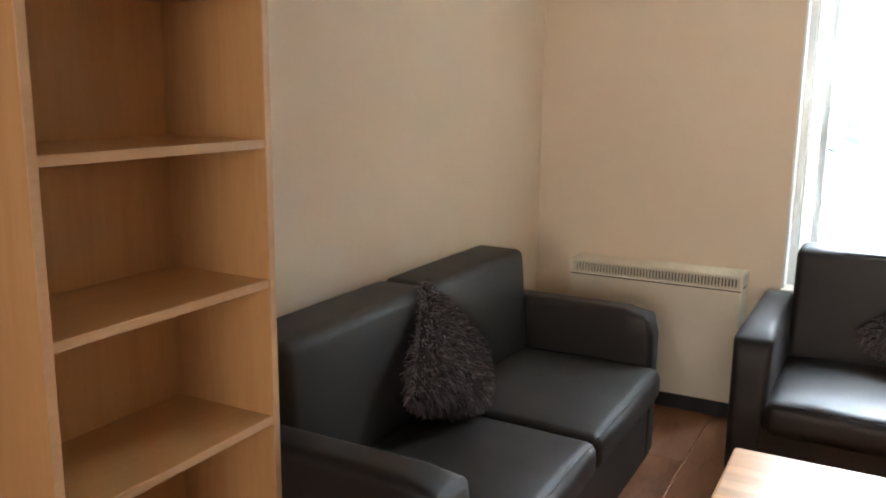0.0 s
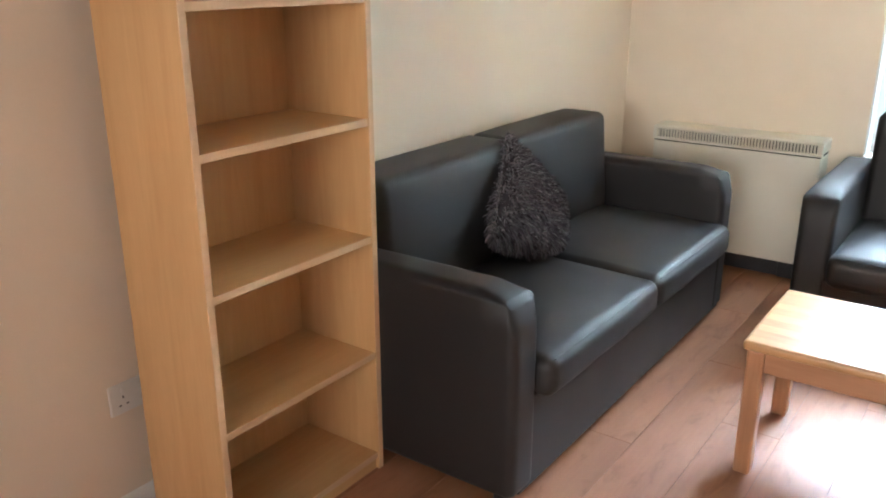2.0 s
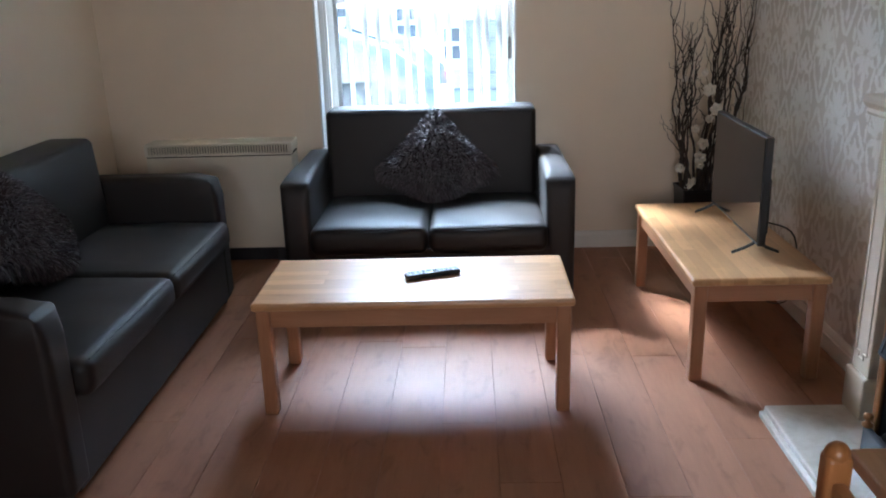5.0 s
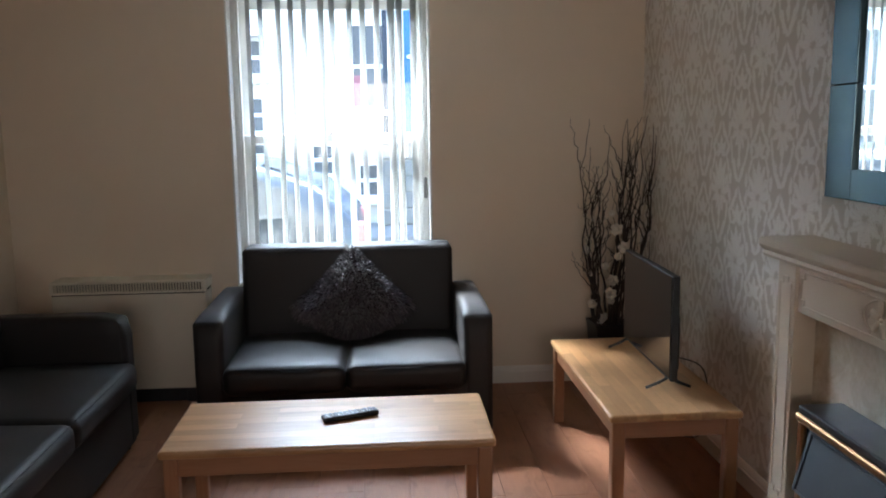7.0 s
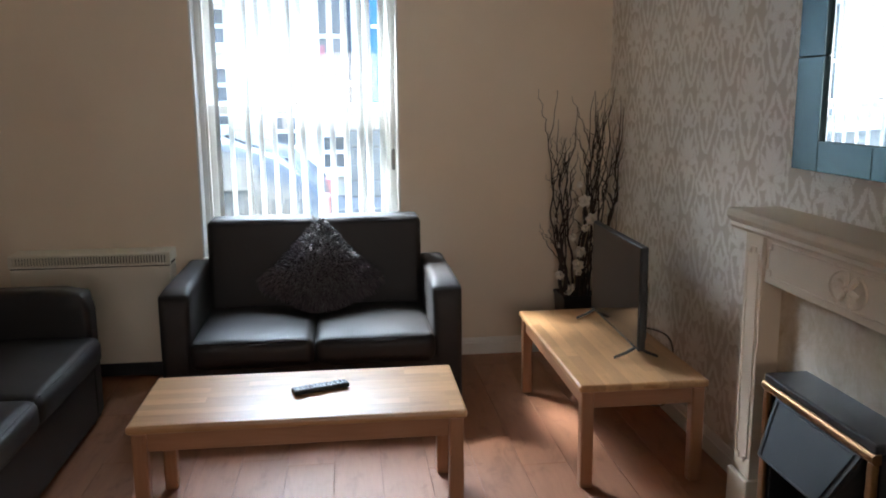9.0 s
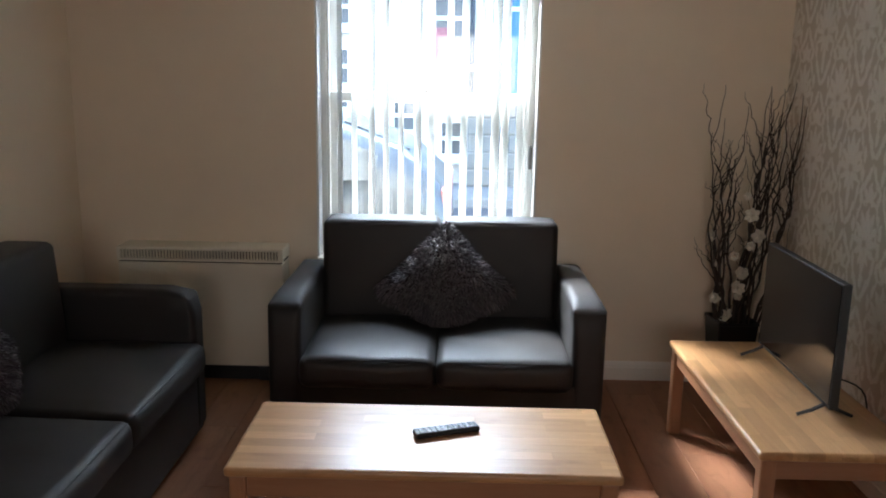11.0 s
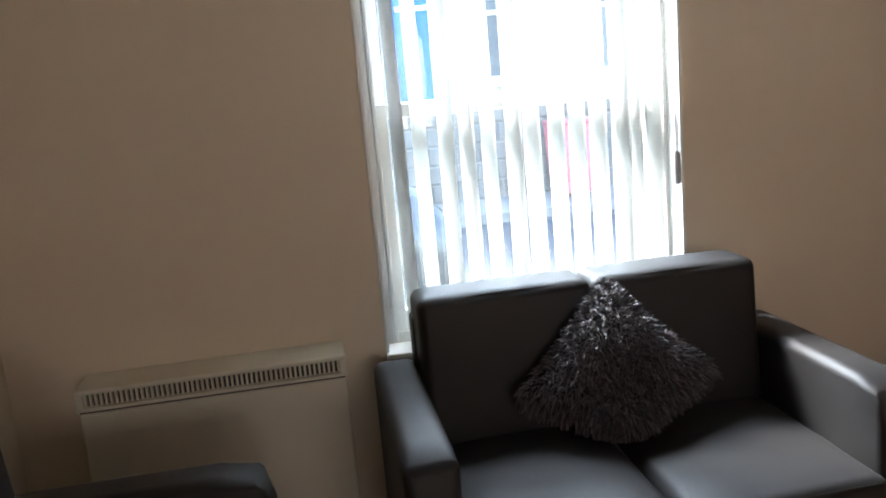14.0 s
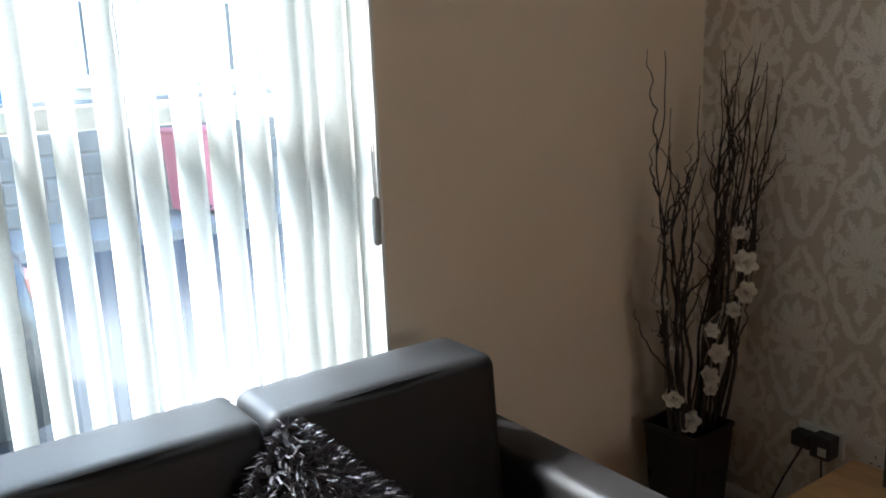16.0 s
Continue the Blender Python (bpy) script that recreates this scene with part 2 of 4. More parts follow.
RAIL_SHADE_Y = wood("rubberwood_rail_shade_y", (0.33, 0.155, 0.075), (0.44, 0.23, 0.122), 0.35, "y", 1.0, None, 0.1)
PINE = wood("orange_pine", (0.33, 0.13, 0.035), (0.50, 0.23, 0.08), 0.3, "z", 1.0, None, 0.1)
PINE_TOP = wood("pine_top", (0.42, 0.21, 0.085), (0.58, 0.33, 0.16), 0.3, "y", 0.9, (0.09, 0.9), 0.05)
LEATHER = mottled("dark_leather", (0.0085, 0.0068, 0.0062), (0.0145, 0.0122, 0.0112), 0.57, 2.5, 190, 0.25, 0.0012, 0.0, 0.1)
LEATHER.node_tree.nodes["Principled BSDF"].inputs["Sheen Weight"].default_value = 0.03
SHAG = shag("shag_pile")
SHAG_BASE = mottled("shag_backing", (0.03, 0.025, 0.028), (0.05, 0.042, 0.047), 0.9)
BLACK = mottled("black_plastic", (0.012, 0.012, 0.013), (0.02, 0.02, 0.021), 0.42, 8, 300, 0.08)
SCREEN = mottled("screen_glass", (0.004, 0.004, 0.005), (0.006, 0.006, 0.006), 0.10, 2, 50, 0.0)
GREY_KEYS = mottled("grey_keys", (0.25, 0.26, 0.27), (0.32, 0.33, 0.34), 0.5)
HEATER = mottled("heater_enamel", (0.73, 0.675, 0.555), (0.78, 0.73, 0.615), 0.45, 2, 140, 0.05)
GRILLE = mottled("grille_shadow", (0.055, 0.05, 0.042), (0.09, 0.08, 0.07), 0.7)
DARK_METAL = mottled("dark_metal", (0.015, 0.016, 0.018), (0.035, 0.036, 0.04), 0.4, 6, 120, 0.1)
HOOD = mottled("hood_enamel", (0.028, 0.036, 0.042), (0.045, 0.054, 0.062), 0.38, 5, 200, 0.1)
BRASS = mottled("brass", (0.28, 0.155, 0.07), (0.40, 0.235, 0.115), 0.44, 6, 60, 0.05, 0.001, 1.0)
COAL = mottled("coal", (0.012, 0.012, 0.013), (0.07, 0.068, 0.066), 0.7, 20, 120, 0.6, 0.004)
SURROUND = mottled("cream_surround", (0.62, 0.52, 0.385), (0.67, 0.575, 0.435), 0.5, 3, 120, 0.06)
MARBLE = marble("cream_marble", (0.62, 0.55, 0.43), (0.44, 0.36, 0.25))
HEARTH = marble("hearth_marble", (0.66, 0.62, 0.54), (0.50, 0.45, 0.36))
MIRROR = Nodes("mirror").finish((0.86, 0.88, 0.88), 0.02, 1.0)
TEAL_GLASS = mottled("smoky_mirror_frame", (0.065, 0.115, 0.135), (0.095, 0.155, 0.18), 0.2, 3, 40, 0.02, 0.001, 0.75)
GLASS = glassy("window_glass", (0.97, 0.985, 0.98), 0.06)
BLIND = cloth_blind("blind_cloth")
VASE = mottled("black_vase", (0.008, 0.008, 0.009), (0.014, 0.013, 0.013), 0.3, 6, 200, 0.1)
TWIG = mottled("willow_bark", (0.018, 0.012, 0.009), (0.06, 0.038, 0.026), 0.7, 20, 200, 0.4, 0.002)
PALE_STEM = mottled("pale_stem", (0.28, 0.20, 0.12), (0.40, 0.31, 0.21), 0.7, 20, 200, 0.3)
PETAL = mottled("cream_petal", (0.66, 0.58, 0.47), (0.78, 0.72, 0.62), 0.7, 30, 200, 0.2)
WHITE_PLASTIC = mottled("white_plastic", (0.72, 0.69, 0.62), (0.78, 0.75, 0.69), 0.35, 6, 100, 0.03)
CHAIN = mottled("chain_weight", (0.30, 0.30, 0.29), (0.42, 0.42, 0.41), 0.4)
RENDER = mottled("pale_render", (0.58, 0.545, 0.475), (0.66, 0.62, 0.545), 0.85, 0.7, 30, 0.3, 0.004)
STONE = mottled("grey_stone", (0.155, 0.14, 0.115), (0.25, 0.228, 0.19), 0.85, 4, 40, 0.5, 0.008)
ASPHALT = mottled("asphalt", (0.045, 0.045, 0.046), (0.07, 0.069, 0.068), 0.9, 0.8, 90, 0.5, 0.006)
PAVING = mottled("paving", (0.19, 0.175, 0.15), (0.26, 0.24, 0.205), 0.85, 1.5, 60, 0.3, 0.004)
# kept dark so the unseen blocking wall bounces little sunlight
BLOCKER = mottled("blocker_brown", (0.09, 0.055, 0.042), (0.15, 0.09, 0.07), 0.85, 3, 40, 0.4, 0.006)
SLATE = mottled("roof_slate", (0.10, 0.10, 0.115), (0.17, 0.17, 0.18), 0.7, 3, 40, 0.4, 0.006)
BLUE = mottled("blue_paint", (0.012, 0.10, 0.32), (0.016, 0.12, 0.37), 0.35, 2, 60, 0.05)
DARK_PANE = mottled("dark_pane", (0.078, 0.085, 0.086), (0.115, 0.12, 0.12), 0.25, 1, 20, 0.0)
CURTAIN = mottled("red_curtain", (0.24, 0.09, 0.10), (0.33, 0.13, 0.14), 0.8, 6, 40, 0.2)
CAR_PAINT = mottled("car_paint", (0.035, 0.042, 0.05), (0.05, 0.058, 0.066), 0.22, 2, 400, 0.02, 0.001, 0.3)
RUBBER = mottled("tyre_rubber", (0.018, 0.018, 0.018), (0.03, 0.03, 0.03), 0.8)
SILVER = mottled("silver_metal", (0.5, 0.5, 0.5), (0.62, 0.62, 0.62), 0.3, 5, 60, 0.05, 0.001, 0.9)
RED = mottled("red_plastic", (0.42, 0.13, 0.14), (0.50, 0.18, 0.18), 0.45)
LIGHT_GLASS = mottled("lamp_red", (0.26, 0.10, 0.10), (0.34, 0.13, 0.13), 0.15)


# ---- mesh helpers ----
def box(lo, hi, bevel=0.0, seg=2, bm=None):
    """A box between two corners, with rounded edges."""
    b = bmesh.new()
    bmesh.ops.create_cube(b, size=1.0)
    lo, hi = Vector(lo), Vector(hi)
    for v in b.verts:
        v.co = Vector([lo[i] + (v.co[i] + 0.5) * (hi[i] - lo[i]) for i in range(3)])
    if bevel > 0:
        bmesh.ops.bevel(b, geom=list(b.edges), offset=bevel, segments=seg, affect="EDGES", profile=0.5)
    if bm is None:
        return b
    return join(bm, b)


def join(bm, other):
    me = bpy.data.meshes.new("tmp")
    other.to_mesh(me)
    other.free()
    bm.from_mesh(me)
    bpy.data.meshes.remove(me)
    return bm


def soft_box(lo, hi, r, puff=(0, 0, 0), n=7, wrinkle=0.0, seed=0):
    """An upholstered block: rounded edges of radius r, faces that swell by puff along each axis."""
    lo, hi = Vector(lo), Vector(hi)
    mid, half = (lo + hi) / 2, (hi - lo) / 2

    def steps(h):
        inner = h - r
        arc = [r * math.sin(radians(a)) / max(math.sin(radians(45)), 1e-6) for a in (15, 30, 45)]
        pos = [inner * (2 * i / (n - 1) - 1) for i in range(n)]
        return [-inner - a for a in (r, 0.62 * r, 0.3 * r)] + pos + [inner + a for a in (0.3 * r, 0.62 * r, r)]

    bm, made = bmesh.new(), {}

    def vert(p):
        key = tuple(round(c, 5) for c in p)
        if key not in made:
            p = Vector(p)
            q = Vector([max(-half[i] + r, min(half[i] - r, p[i])) for i in range(3)])
            d = p - q
            pos = q + (d.normalized() * r if d.length > 1e-9 else d)
            w = Vector([1 - min(1, abs(p[i]) / half[i]) ** 2.5 for i in range(3)])
            for i in range(3):
                j, k = (i + 1) % 3, (i + 2) % 3
                pos[i] += math.copysign(1, p[i]) * puff[i] * w[j] * w[k] * (1 if abs(p[i]) > half[i] - r - 1e-6 else 0)
            if wrinkle:
                pos += Vector((0, 0, 1)) * wrinkle * noise.noise(Vector((pos.x * 6 + seed, pos.y * 6, pos.z * 6)))
            made[key] = bm.verts.new(pos + mid)
        return made[key]

    for axis in range(3):
        a, b = (axis + 1) % 3, (axis + 2) % 3
        us, vs = steps(half[a]), steps(half[b])
        for side in (-1, 1):
            for i in range(len(us) - 1):
                for j in range(len(vs) - 1):
                    quad = []
                    for uu, vv in ((us[i], vs[j]), (us[i + 1], vs[j]), (us[i + 1], vs[j + 1]), (us[i], vs[j + 1])):
                        p = [0, 0, 0]
                        p[axis], p[a], p[b] = side * half[axis], uu, vv
                        quad.append(vert(p))
                    if side < 0:
                        quad.reverse()
                    bm.faces.new(quad)
    return bm


def tube(bm, pts, r, seg=6, tip=None):
    """A round tube along points, tapering to the radius tip."""
    pts = [Vector(p) for p in pts]
    rings = []
    for i, p in enumerate(pts):
        d = (pts[min(i + 1, len(pts) - 1)] - pts[max(i - 1, 0)]).normalized()
        a = d.cross(Vector((0.3, 0.9, 0.2))).normalized()
        b = d.cross(a)
        k = i / max(1, len(pts) - 1)
        rad = r if tip is None else r + (tip - r) * k
        rings.append([bm.verts.new(p + (a * math.cos(6.2832 * j / seg) + b * math.sin(6.2832 * j / seg)) * rad) for j in range(seg)])
    for r0, r1 in zip(rings, rings[1:]):
        for j in range(seg):
            bm.faces.new((r0[j], r0[(j + 1) % seg], r1[(j + 1) % seg], r1[j]))
    bm.faces.new(list(reversed(rings[0])))
    bm.faces.new(rings[-1])
    return bm


def extrude_profile(profile, lo, hi, axis):
    """A closed 2D profile swept along an axis. axis x: profile in (y, z); y: (x, z); z: (x, y)."""
    bm = bmesh.new()
    place = {"x": lambda p, t: (t, p[0], p[1]), "y": lambda p, t: (p[0], t, p[1]), "z": lambda p, t: (p[0], p[1], t)}[axis]
    a = [bm.verts.new(place(p, lo)) for p in profile]
    b = [bm.verts.new(place(p, hi)) for p in profile]
    k = len(profile)
    for i in range(k):
        bm.faces.new((a[i], a[(i + 1) % k], b[(i + 1) % k], b[i]))
    bm.faces.new(a)
    bm.faces.new(list(reversed(b)))
    bmesh.ops.recalc_face_normals(bm, faces=bm.faces)
    return bm


def lathe(profile, seg=16, centre=(0, 0, 0)):
    """A solid of revolution round z from (radius, z) points."""
    bm = bmesh.new()
    rings = [[bm.verts.new((centre[0] + r * math.cos(6.2832 * j / seg), centre[1] + r * math.sin(6.2832 * j / seg), centre[2] + z)) for j in range(seg)] for r, z in profile]
    for r0, r1 in zip(rings, rings[1:]):
        for j in range(seg):
            bm.faces.new((r0[j], r0[(j + 1) % seg], r1[(j + 1) % seg], r1[j]))
    bm.faces.new(list(reversed(rings[0])))
    bm.faces.new(rings[-1])
    return bm


def part(name, bm, material, parent=None, label="", smooth=False):
    me = bpy.data.meshes.new(name)
    bm.normal_update()
    bm.to_mesh(me)
    bm.free()
    me.materials.append(material)
    if smooth:
        for p in me.polygons:
            p.use_smooth = True
    ob = new(name, me)
    if parent is not None:
        ob.parent = parent
    if label:
        tagged(ob, label=label)
    return ob


def thing(name, label, category, m=None, group="", kind=""):
    ob = new(name)
    ob.empty_display_size = 0.1
    if m is not None:
        ob.matrix_basis = m
    return tagged(ob, label, category, group, kind)


def structure(name, bm, material, label, category, smooth=False):
    return tagged(part(name, bm, material, None, "", smooth), label, category, "", "structure")


# ---- the room ----
WX0, WX1, WY0, WY1, TOP = -1.51, 2.0, -2.9, 4.13, 2.45
OX0, OX1, OZ0, OZ1 = -0.304, 0.798, 0.60, 2.235
THICK = 0.30

wall = box((WX0 - 0.2, WY1, -0.3), (OX0, WY1 + THICK, TOP + 0.1))
box((OX1, WY1, -0.3), (WX1 + 0.2, WY1 + THICK, TOP + 0.1), bm=wall)
box((OX0, WY1, -0.3), (OX1, WY1 + THICK, OZ0), bm=wall)
box((OX0, WY1, OZ1), (OX1, WY1 + THICK, TOP + 0.1), bm=wall)
structure("wall_north", wall, PAINT, "cream painted wall around the tall sash window", "wall")
structure("wall_west", box((WX0 - 0.2, WY0 - 0.2, -0.3), (WX0, WY1, TOP + 0.1)), PAINT, "plain cream painted wall behind sofa and bookcase", "wall")
structure("wall_east", box((WX1, WY0 - 0.2, -0.3), (WX1 + 0.2, WY1, TOP + 0.1)), DAMASK, "damask wallpaper feature wall behind the fireplace", "wall")
# unseen opening left here only for the added fill lamp
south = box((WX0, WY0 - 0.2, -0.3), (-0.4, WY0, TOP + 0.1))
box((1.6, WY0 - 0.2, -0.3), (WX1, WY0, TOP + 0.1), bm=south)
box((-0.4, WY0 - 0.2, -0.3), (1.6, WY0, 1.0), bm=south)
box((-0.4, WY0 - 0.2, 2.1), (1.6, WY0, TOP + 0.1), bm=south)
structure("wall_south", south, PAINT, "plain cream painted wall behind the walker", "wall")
# unseen wall added to keep skylight out of the south opening
structure("wall_light_block", box((-7.0, WY0 - 1.6, -0.3), (7.0, WY0 - 1.3, 6.5)), BLOCKER, "unseen dark wall added to block light at the south opening", "wall")
structure("ceiling", box((WX0 - 0.2, WY0 - 0.2, TOP), (WX1 + 0.2, WY1 - 0.001, TOP + 0.1)), CEILING, "plain white painted ceiling of the room", "ceiling")


def skirting(lo, hi, axis, at, out):
    """A skirting board with a stepped ogee top. at: the wall's face, out: +1 or -1 away from it."""
    prof = [(0, 0), (0.018, 0), (0.018, 0.066), (0.014, 0.072), (0.014, 0.078), (0.010, 0.088), (0.005, 0.096), (0, 0.098)]
    return extrude_profile([(at + out * p, z) for p, z in prof], lo, hi, axis)


structure("baseboard_north", skirting(WX0 + 0.018, WX1 - 0.018, "x", WY1 - 0.001, -1), GLOSS_WHITE, "white gloss skirting board with ogee top", "skirting board")
structure("baseboard_west", skirting(WY0, WY1 - 0.002, "y", WX0 + 0.001, 1), GLOSS_WHITE, "white gloss skirting board with ogee top", "skirting board")
structure("baseboard_east", skirting(2.14, WY1 - 0.002, "y", WX1 - 0.001, -1), GLOSS_WHITE, "white gloss skirting board beside the fireplace", "skirting board")
structure("baseboard_east_near", skirting(WY0, 0.95, "y", WX1 - 0.001, -1), GLOSS_WHITE, "white gloss skirting board beside the fireplace", "skirting board")

# ---- the sash window and its blind ----
window = thing("window_1", "tall white sash window with one sash above another", "window", kind="structure")
FY = 4.228


def frame_rect(x0, x1, z0, z1, y0, y1, w, bottom=None, bev=0.005):
    bm = box((x0, y0, z0), (x0 + w, y1, z1), bev)
    box((x1 - w, y0, z0), (x1, y1, z1), bev, bm=bm)
    box((x0 + w - 0.002, y0 + 0.002, z1 - w), (x1 - w + 0.002, y1 - 0.002, z1 - 0.001), bev, bm=bm)
    box((x0 + w - 0.002, y0 + 0.002, z0 + 0.001), (x1 - w + 0.002, y1 - 0.002, z0 + (bottom or w)), bev, bm=bm)
    return bm


part("window_frame", frame_rect(OX0 + 0.001, OX1 - 0.001, OZ0 + 0.02, OZ1 - 0.001, FY, FY + 0.09, 0.042), UPVC, window)
for x0, x1 in ((OX0 + 0.0005, OX0 + 0.012), (OX1 - 0.012, OX1 - 0.0005)):
    part("jamb_lining", box((x0, WY1 - 0.004, OZ0 + 0.024), (x1, FY + 0.002, OZ1 - 0.0005), 0.002, 1), UPVC, window)
part("head_lining", box((OX0 + 0.012, WY1 - 0.004, OZ1 - 0.010), (OX1 - 0.012, FY + 0.002, OZ1 - 0.0005), 0.002, 1), UPVC, window)
beads = bmesh.new()
for x in (OX0 + 0.043, OX1 - 0.057):
    box((x, FY - 0.012, OZ0 + 0.03), (x + 0.014, FY + 0.01, OZ1 - 0.03), 0.003, bm=beads)
part("staff_bead", beads, UPVC, window)
upper = part("upper_sash", frame_rect(OX0 + 0.045, OX1 - 0.045, 1.400, OZ1 - 0.045, FY + 0.045, FY + 0.08, 0.05, 0.045), UPVC, window)
lower = part("lower_sash", frame_rect(OX0 + 0.045, OX1 - 0.045, OZ0 + 0.063, 1.455, FY + 0.006, FY + 0.042, 0.05, 0.075), UPVC, window)
for sash, z0, z1, y in ((upper, 1.44, 2.15, FY + 0.062), (lower, OZ0 + 0.13, 1.41, FY + 0.024)):
    pane = part("pane", box((OX0 + 0.09, y, z0), (OX1 - 0.09, y + 0.004, z1)), GLASS, sash)
    pane.visible_shadow = False
part("sash_catch", box((0.225, FY - 0.006, 1.454), (0.275, FY + 0.03, 1.472), 0.004), SILVER, window)
part("window_sill", box((OX0 + 0.001, WY1 - 0.028, OZ0 + 0.001), (OX1 - 0.001, FY + 0.002, OZ0 + 0.024), 0.006, 3), GLOSS_WHITE, window)
part("outer_sill", box((OX0 + 0.001, FY + 0.088, OZ0 - 0.03), (OX1 - 0.001, WY1 + THICK + 0.06, OZ0 + 0.02), 0.01), STONE, window)

blind = thing("vertical_blind", "white fabric vertical blind with slats half turned", "blind")
BY = 4.165
rail = box((OX0 + 0.013, BY - 0.024, 2.193), (OX1 - 0.013, BY + 0.018, OZ1 - 0.012), 0.004)
part("headrail", rail, WHITE_PLASTIC, blind)


def slat_mesh(w=0.089, z0=0.632, z1=2.188):
    bm = bmesh.new()
    cols = []
    for i in range(9):
        s = (i / 8 - 0.5)
        bow = 0.010 * math.cos(s * math.pi)
        cols.append([bm.verts.new((s * w, bow, z0 + (z1 - z0) * k / 10 if k else z0)) for k in range(11)])
    for a, b in zip(cols, cols[1:]):
        for k in range(10):
            bm.faces.new((a[k], b[k], b[k + 1], a[k + 1]))
    bmesh.ops.solidify(bm, geom=bm.faces[:], thickness=0.0007)
    return bm


first = None
SLATS = [-0.190 + 0.0776 * i for i in range(11)] + [0.636, 0.709]
rnd = random.Random(5)
for i, x in enumerate(SLATS):
    turn = 113.5 + rnd.uniform(-2.5, 2.5)
    if first is None:
        first = part("slat", slat_mesh(), BLIND, blind, smooth=True)
        ob = first
    else:
        ob = new("slat", first.data)
        ob.parent = blind
    ob.matrix_basis = pose(x, BY + rnd.uniform(-0.003, 0.003), 0, rnd.uniform(-0.25, 0.25), rnd.uniform(-0.3, 0.3), turn)
cord = bmesh.new()
tube(cord, [(0.762, 4.112, 2.2), (0.761, 4.106, 1.8), (0.758, 4.100, 1.21)], 0.0018, 5)
tube(cord, [(0.772, 4.112, 2.2), (0.771, 4.106, 1.8), (0.763, 4.100, 1.21)], 0.0018, 5)
part("cord", cord, WHITE_PLASTIC, blind)
part("cord_weight", lathe([(0.004, 0), (0.0105, 0.006), (0.0115, 0.06), (0.009, 0.112), (0.003, 0.118)], 12, (0.760, 4.099, 1.092)), CHAIN, blind, "grey plastic cord weight", True)


# ---- upholstery ----
def sofa(label, width, m, back_top=0.881, arm_top=0.64, fore=0.03, sole=0.0):
    """A two-cushion settee, its front towards -y, from x = 0 to width."""
    s = thing("sofa", label, "sofa", m, "settees")
    arm, deep, seat_top = 0.136, 0.80, 0.425
    inner = width - 2 * arm
    low = 0.035 + sole * 0.75
    part("base", box((0.05, 0.003, low - 0.001), (width - 0.05, deep - 0.03, 0.30), 0.008), LEATHER, s)
    for x in (0.0, width - arm):
        a = soft_box((x, 0.0, low), (x + arm, deep, arm_top), 0.030, (0.003, 0.002, 0.004), 9)
        for v in a.verts:
            if v.co.y < 0.10 and v.co.z > arm_top - 0.10:
                dy, dz = 0.10 - v.co.y, v.co.z - (arm_top - 0.10)
                rr, lim = math.hypot(dy, dz), 0.101
                if rr > lim:
                    v.co.y, v.co.z = 0.10 - dy * lim / rr, arm_top - 0.10 + dz * lim / rr
        part("arm", a, LEATHER, s, smooth=True)
    for i in range(2):
        x0 = arm + inner / 2 * i
        seat = soft_box((x0 + 0.001 - 0.008 * (1 - i), -0.050, 0.282), (x0 + inner / 2 - 0.001 + 0.008 * i, 0.66, seat_top - 0.012), 0.042, (0.0, 0.006, 0.022), 9, 0.006, i * 7.3)
        seat_ob = part("seat_cushion", seat, LEATHER, s, smooth=True)
        seam = bmesh.new()
        tube(seam, [(x0 + 0.03, -0.036, seat_top - 0.022), (x0 + inner / 4, -0.041, seat_top - 0.020), (x0 + inner / 2 - 0.03, -0.036, seat_top - 0.022)], 0.0025, 5)
        part("piping", seam, LEATHER, seat_ob)
        b = soft_box((x0 + 0.002, 0.60 - fore, 0.40), (x0 + inner / 2 - 0.002, 0.765, back_top - 0.008), 0.032, (0.0, 0.008, 0.005), 8)
        for v in b.verts:
            v.co.y += (v.co.z - 0.42) * 0.075 - 0.012
        back = part("back_cushion", b, LEATHER, s, smooth=True)
        seam = bmesh.new()
        zt, yt = back_top - 0.020, 0.632 - fore
        loop = [(x0 + 0.008, yt + 0.004, zt - 0.06), (x0 + 0.013, yt + 0.004, zt - 0.03), (x0 + 0.026, yt + 0.004, zt - 0.006), (x0 + 0.05, yt + 0.003, zt + 0.002), (x0 + inner / 4, yt, zt + 0.007),
                (x0 + inner / 2 - 0.05, yt + 0.003, zt + 0.002), (x0 + inner / 2 - 0.026, yt + 0.004, zt - 0.006), (x0 + inner / 2 - 0.013, yt + 0.004, zt - 0.03), (x0 + inner / 2 - 0.008, yt + 0.004, zt - 0.06)]
        tube(seam, loop, 0.0018, 5)
        part("piping", seam, LEATHER, back)
    part("back_frame", box((arm - 0.005, 0.70, 0.05), (width - arm + 0.005, deep - 0.005, 0.80), 0.02, 3), LEATHER, s)
    for x in (0.05, width - 0.05):
        for y in (0.06, deep - 0.06):
            part("foot", lathe([(0.022, sole), (0.026, sole + 0.02), (0.028, 0.055)], 12, (x, y, 0)), BLACK, s)
    return s


sofa("dark brown leather settee under the window", 1.38, pose(-0.361, 3.215, 0))
sofa("long dark brown leather settee against the cream wall", 1.862, pose(-0.664, 1.573, 0.0513, 0, 0, 90) @ Matrix.Scale(0.965, 4), 0.850, 0.632, 0.055, -0.0531)


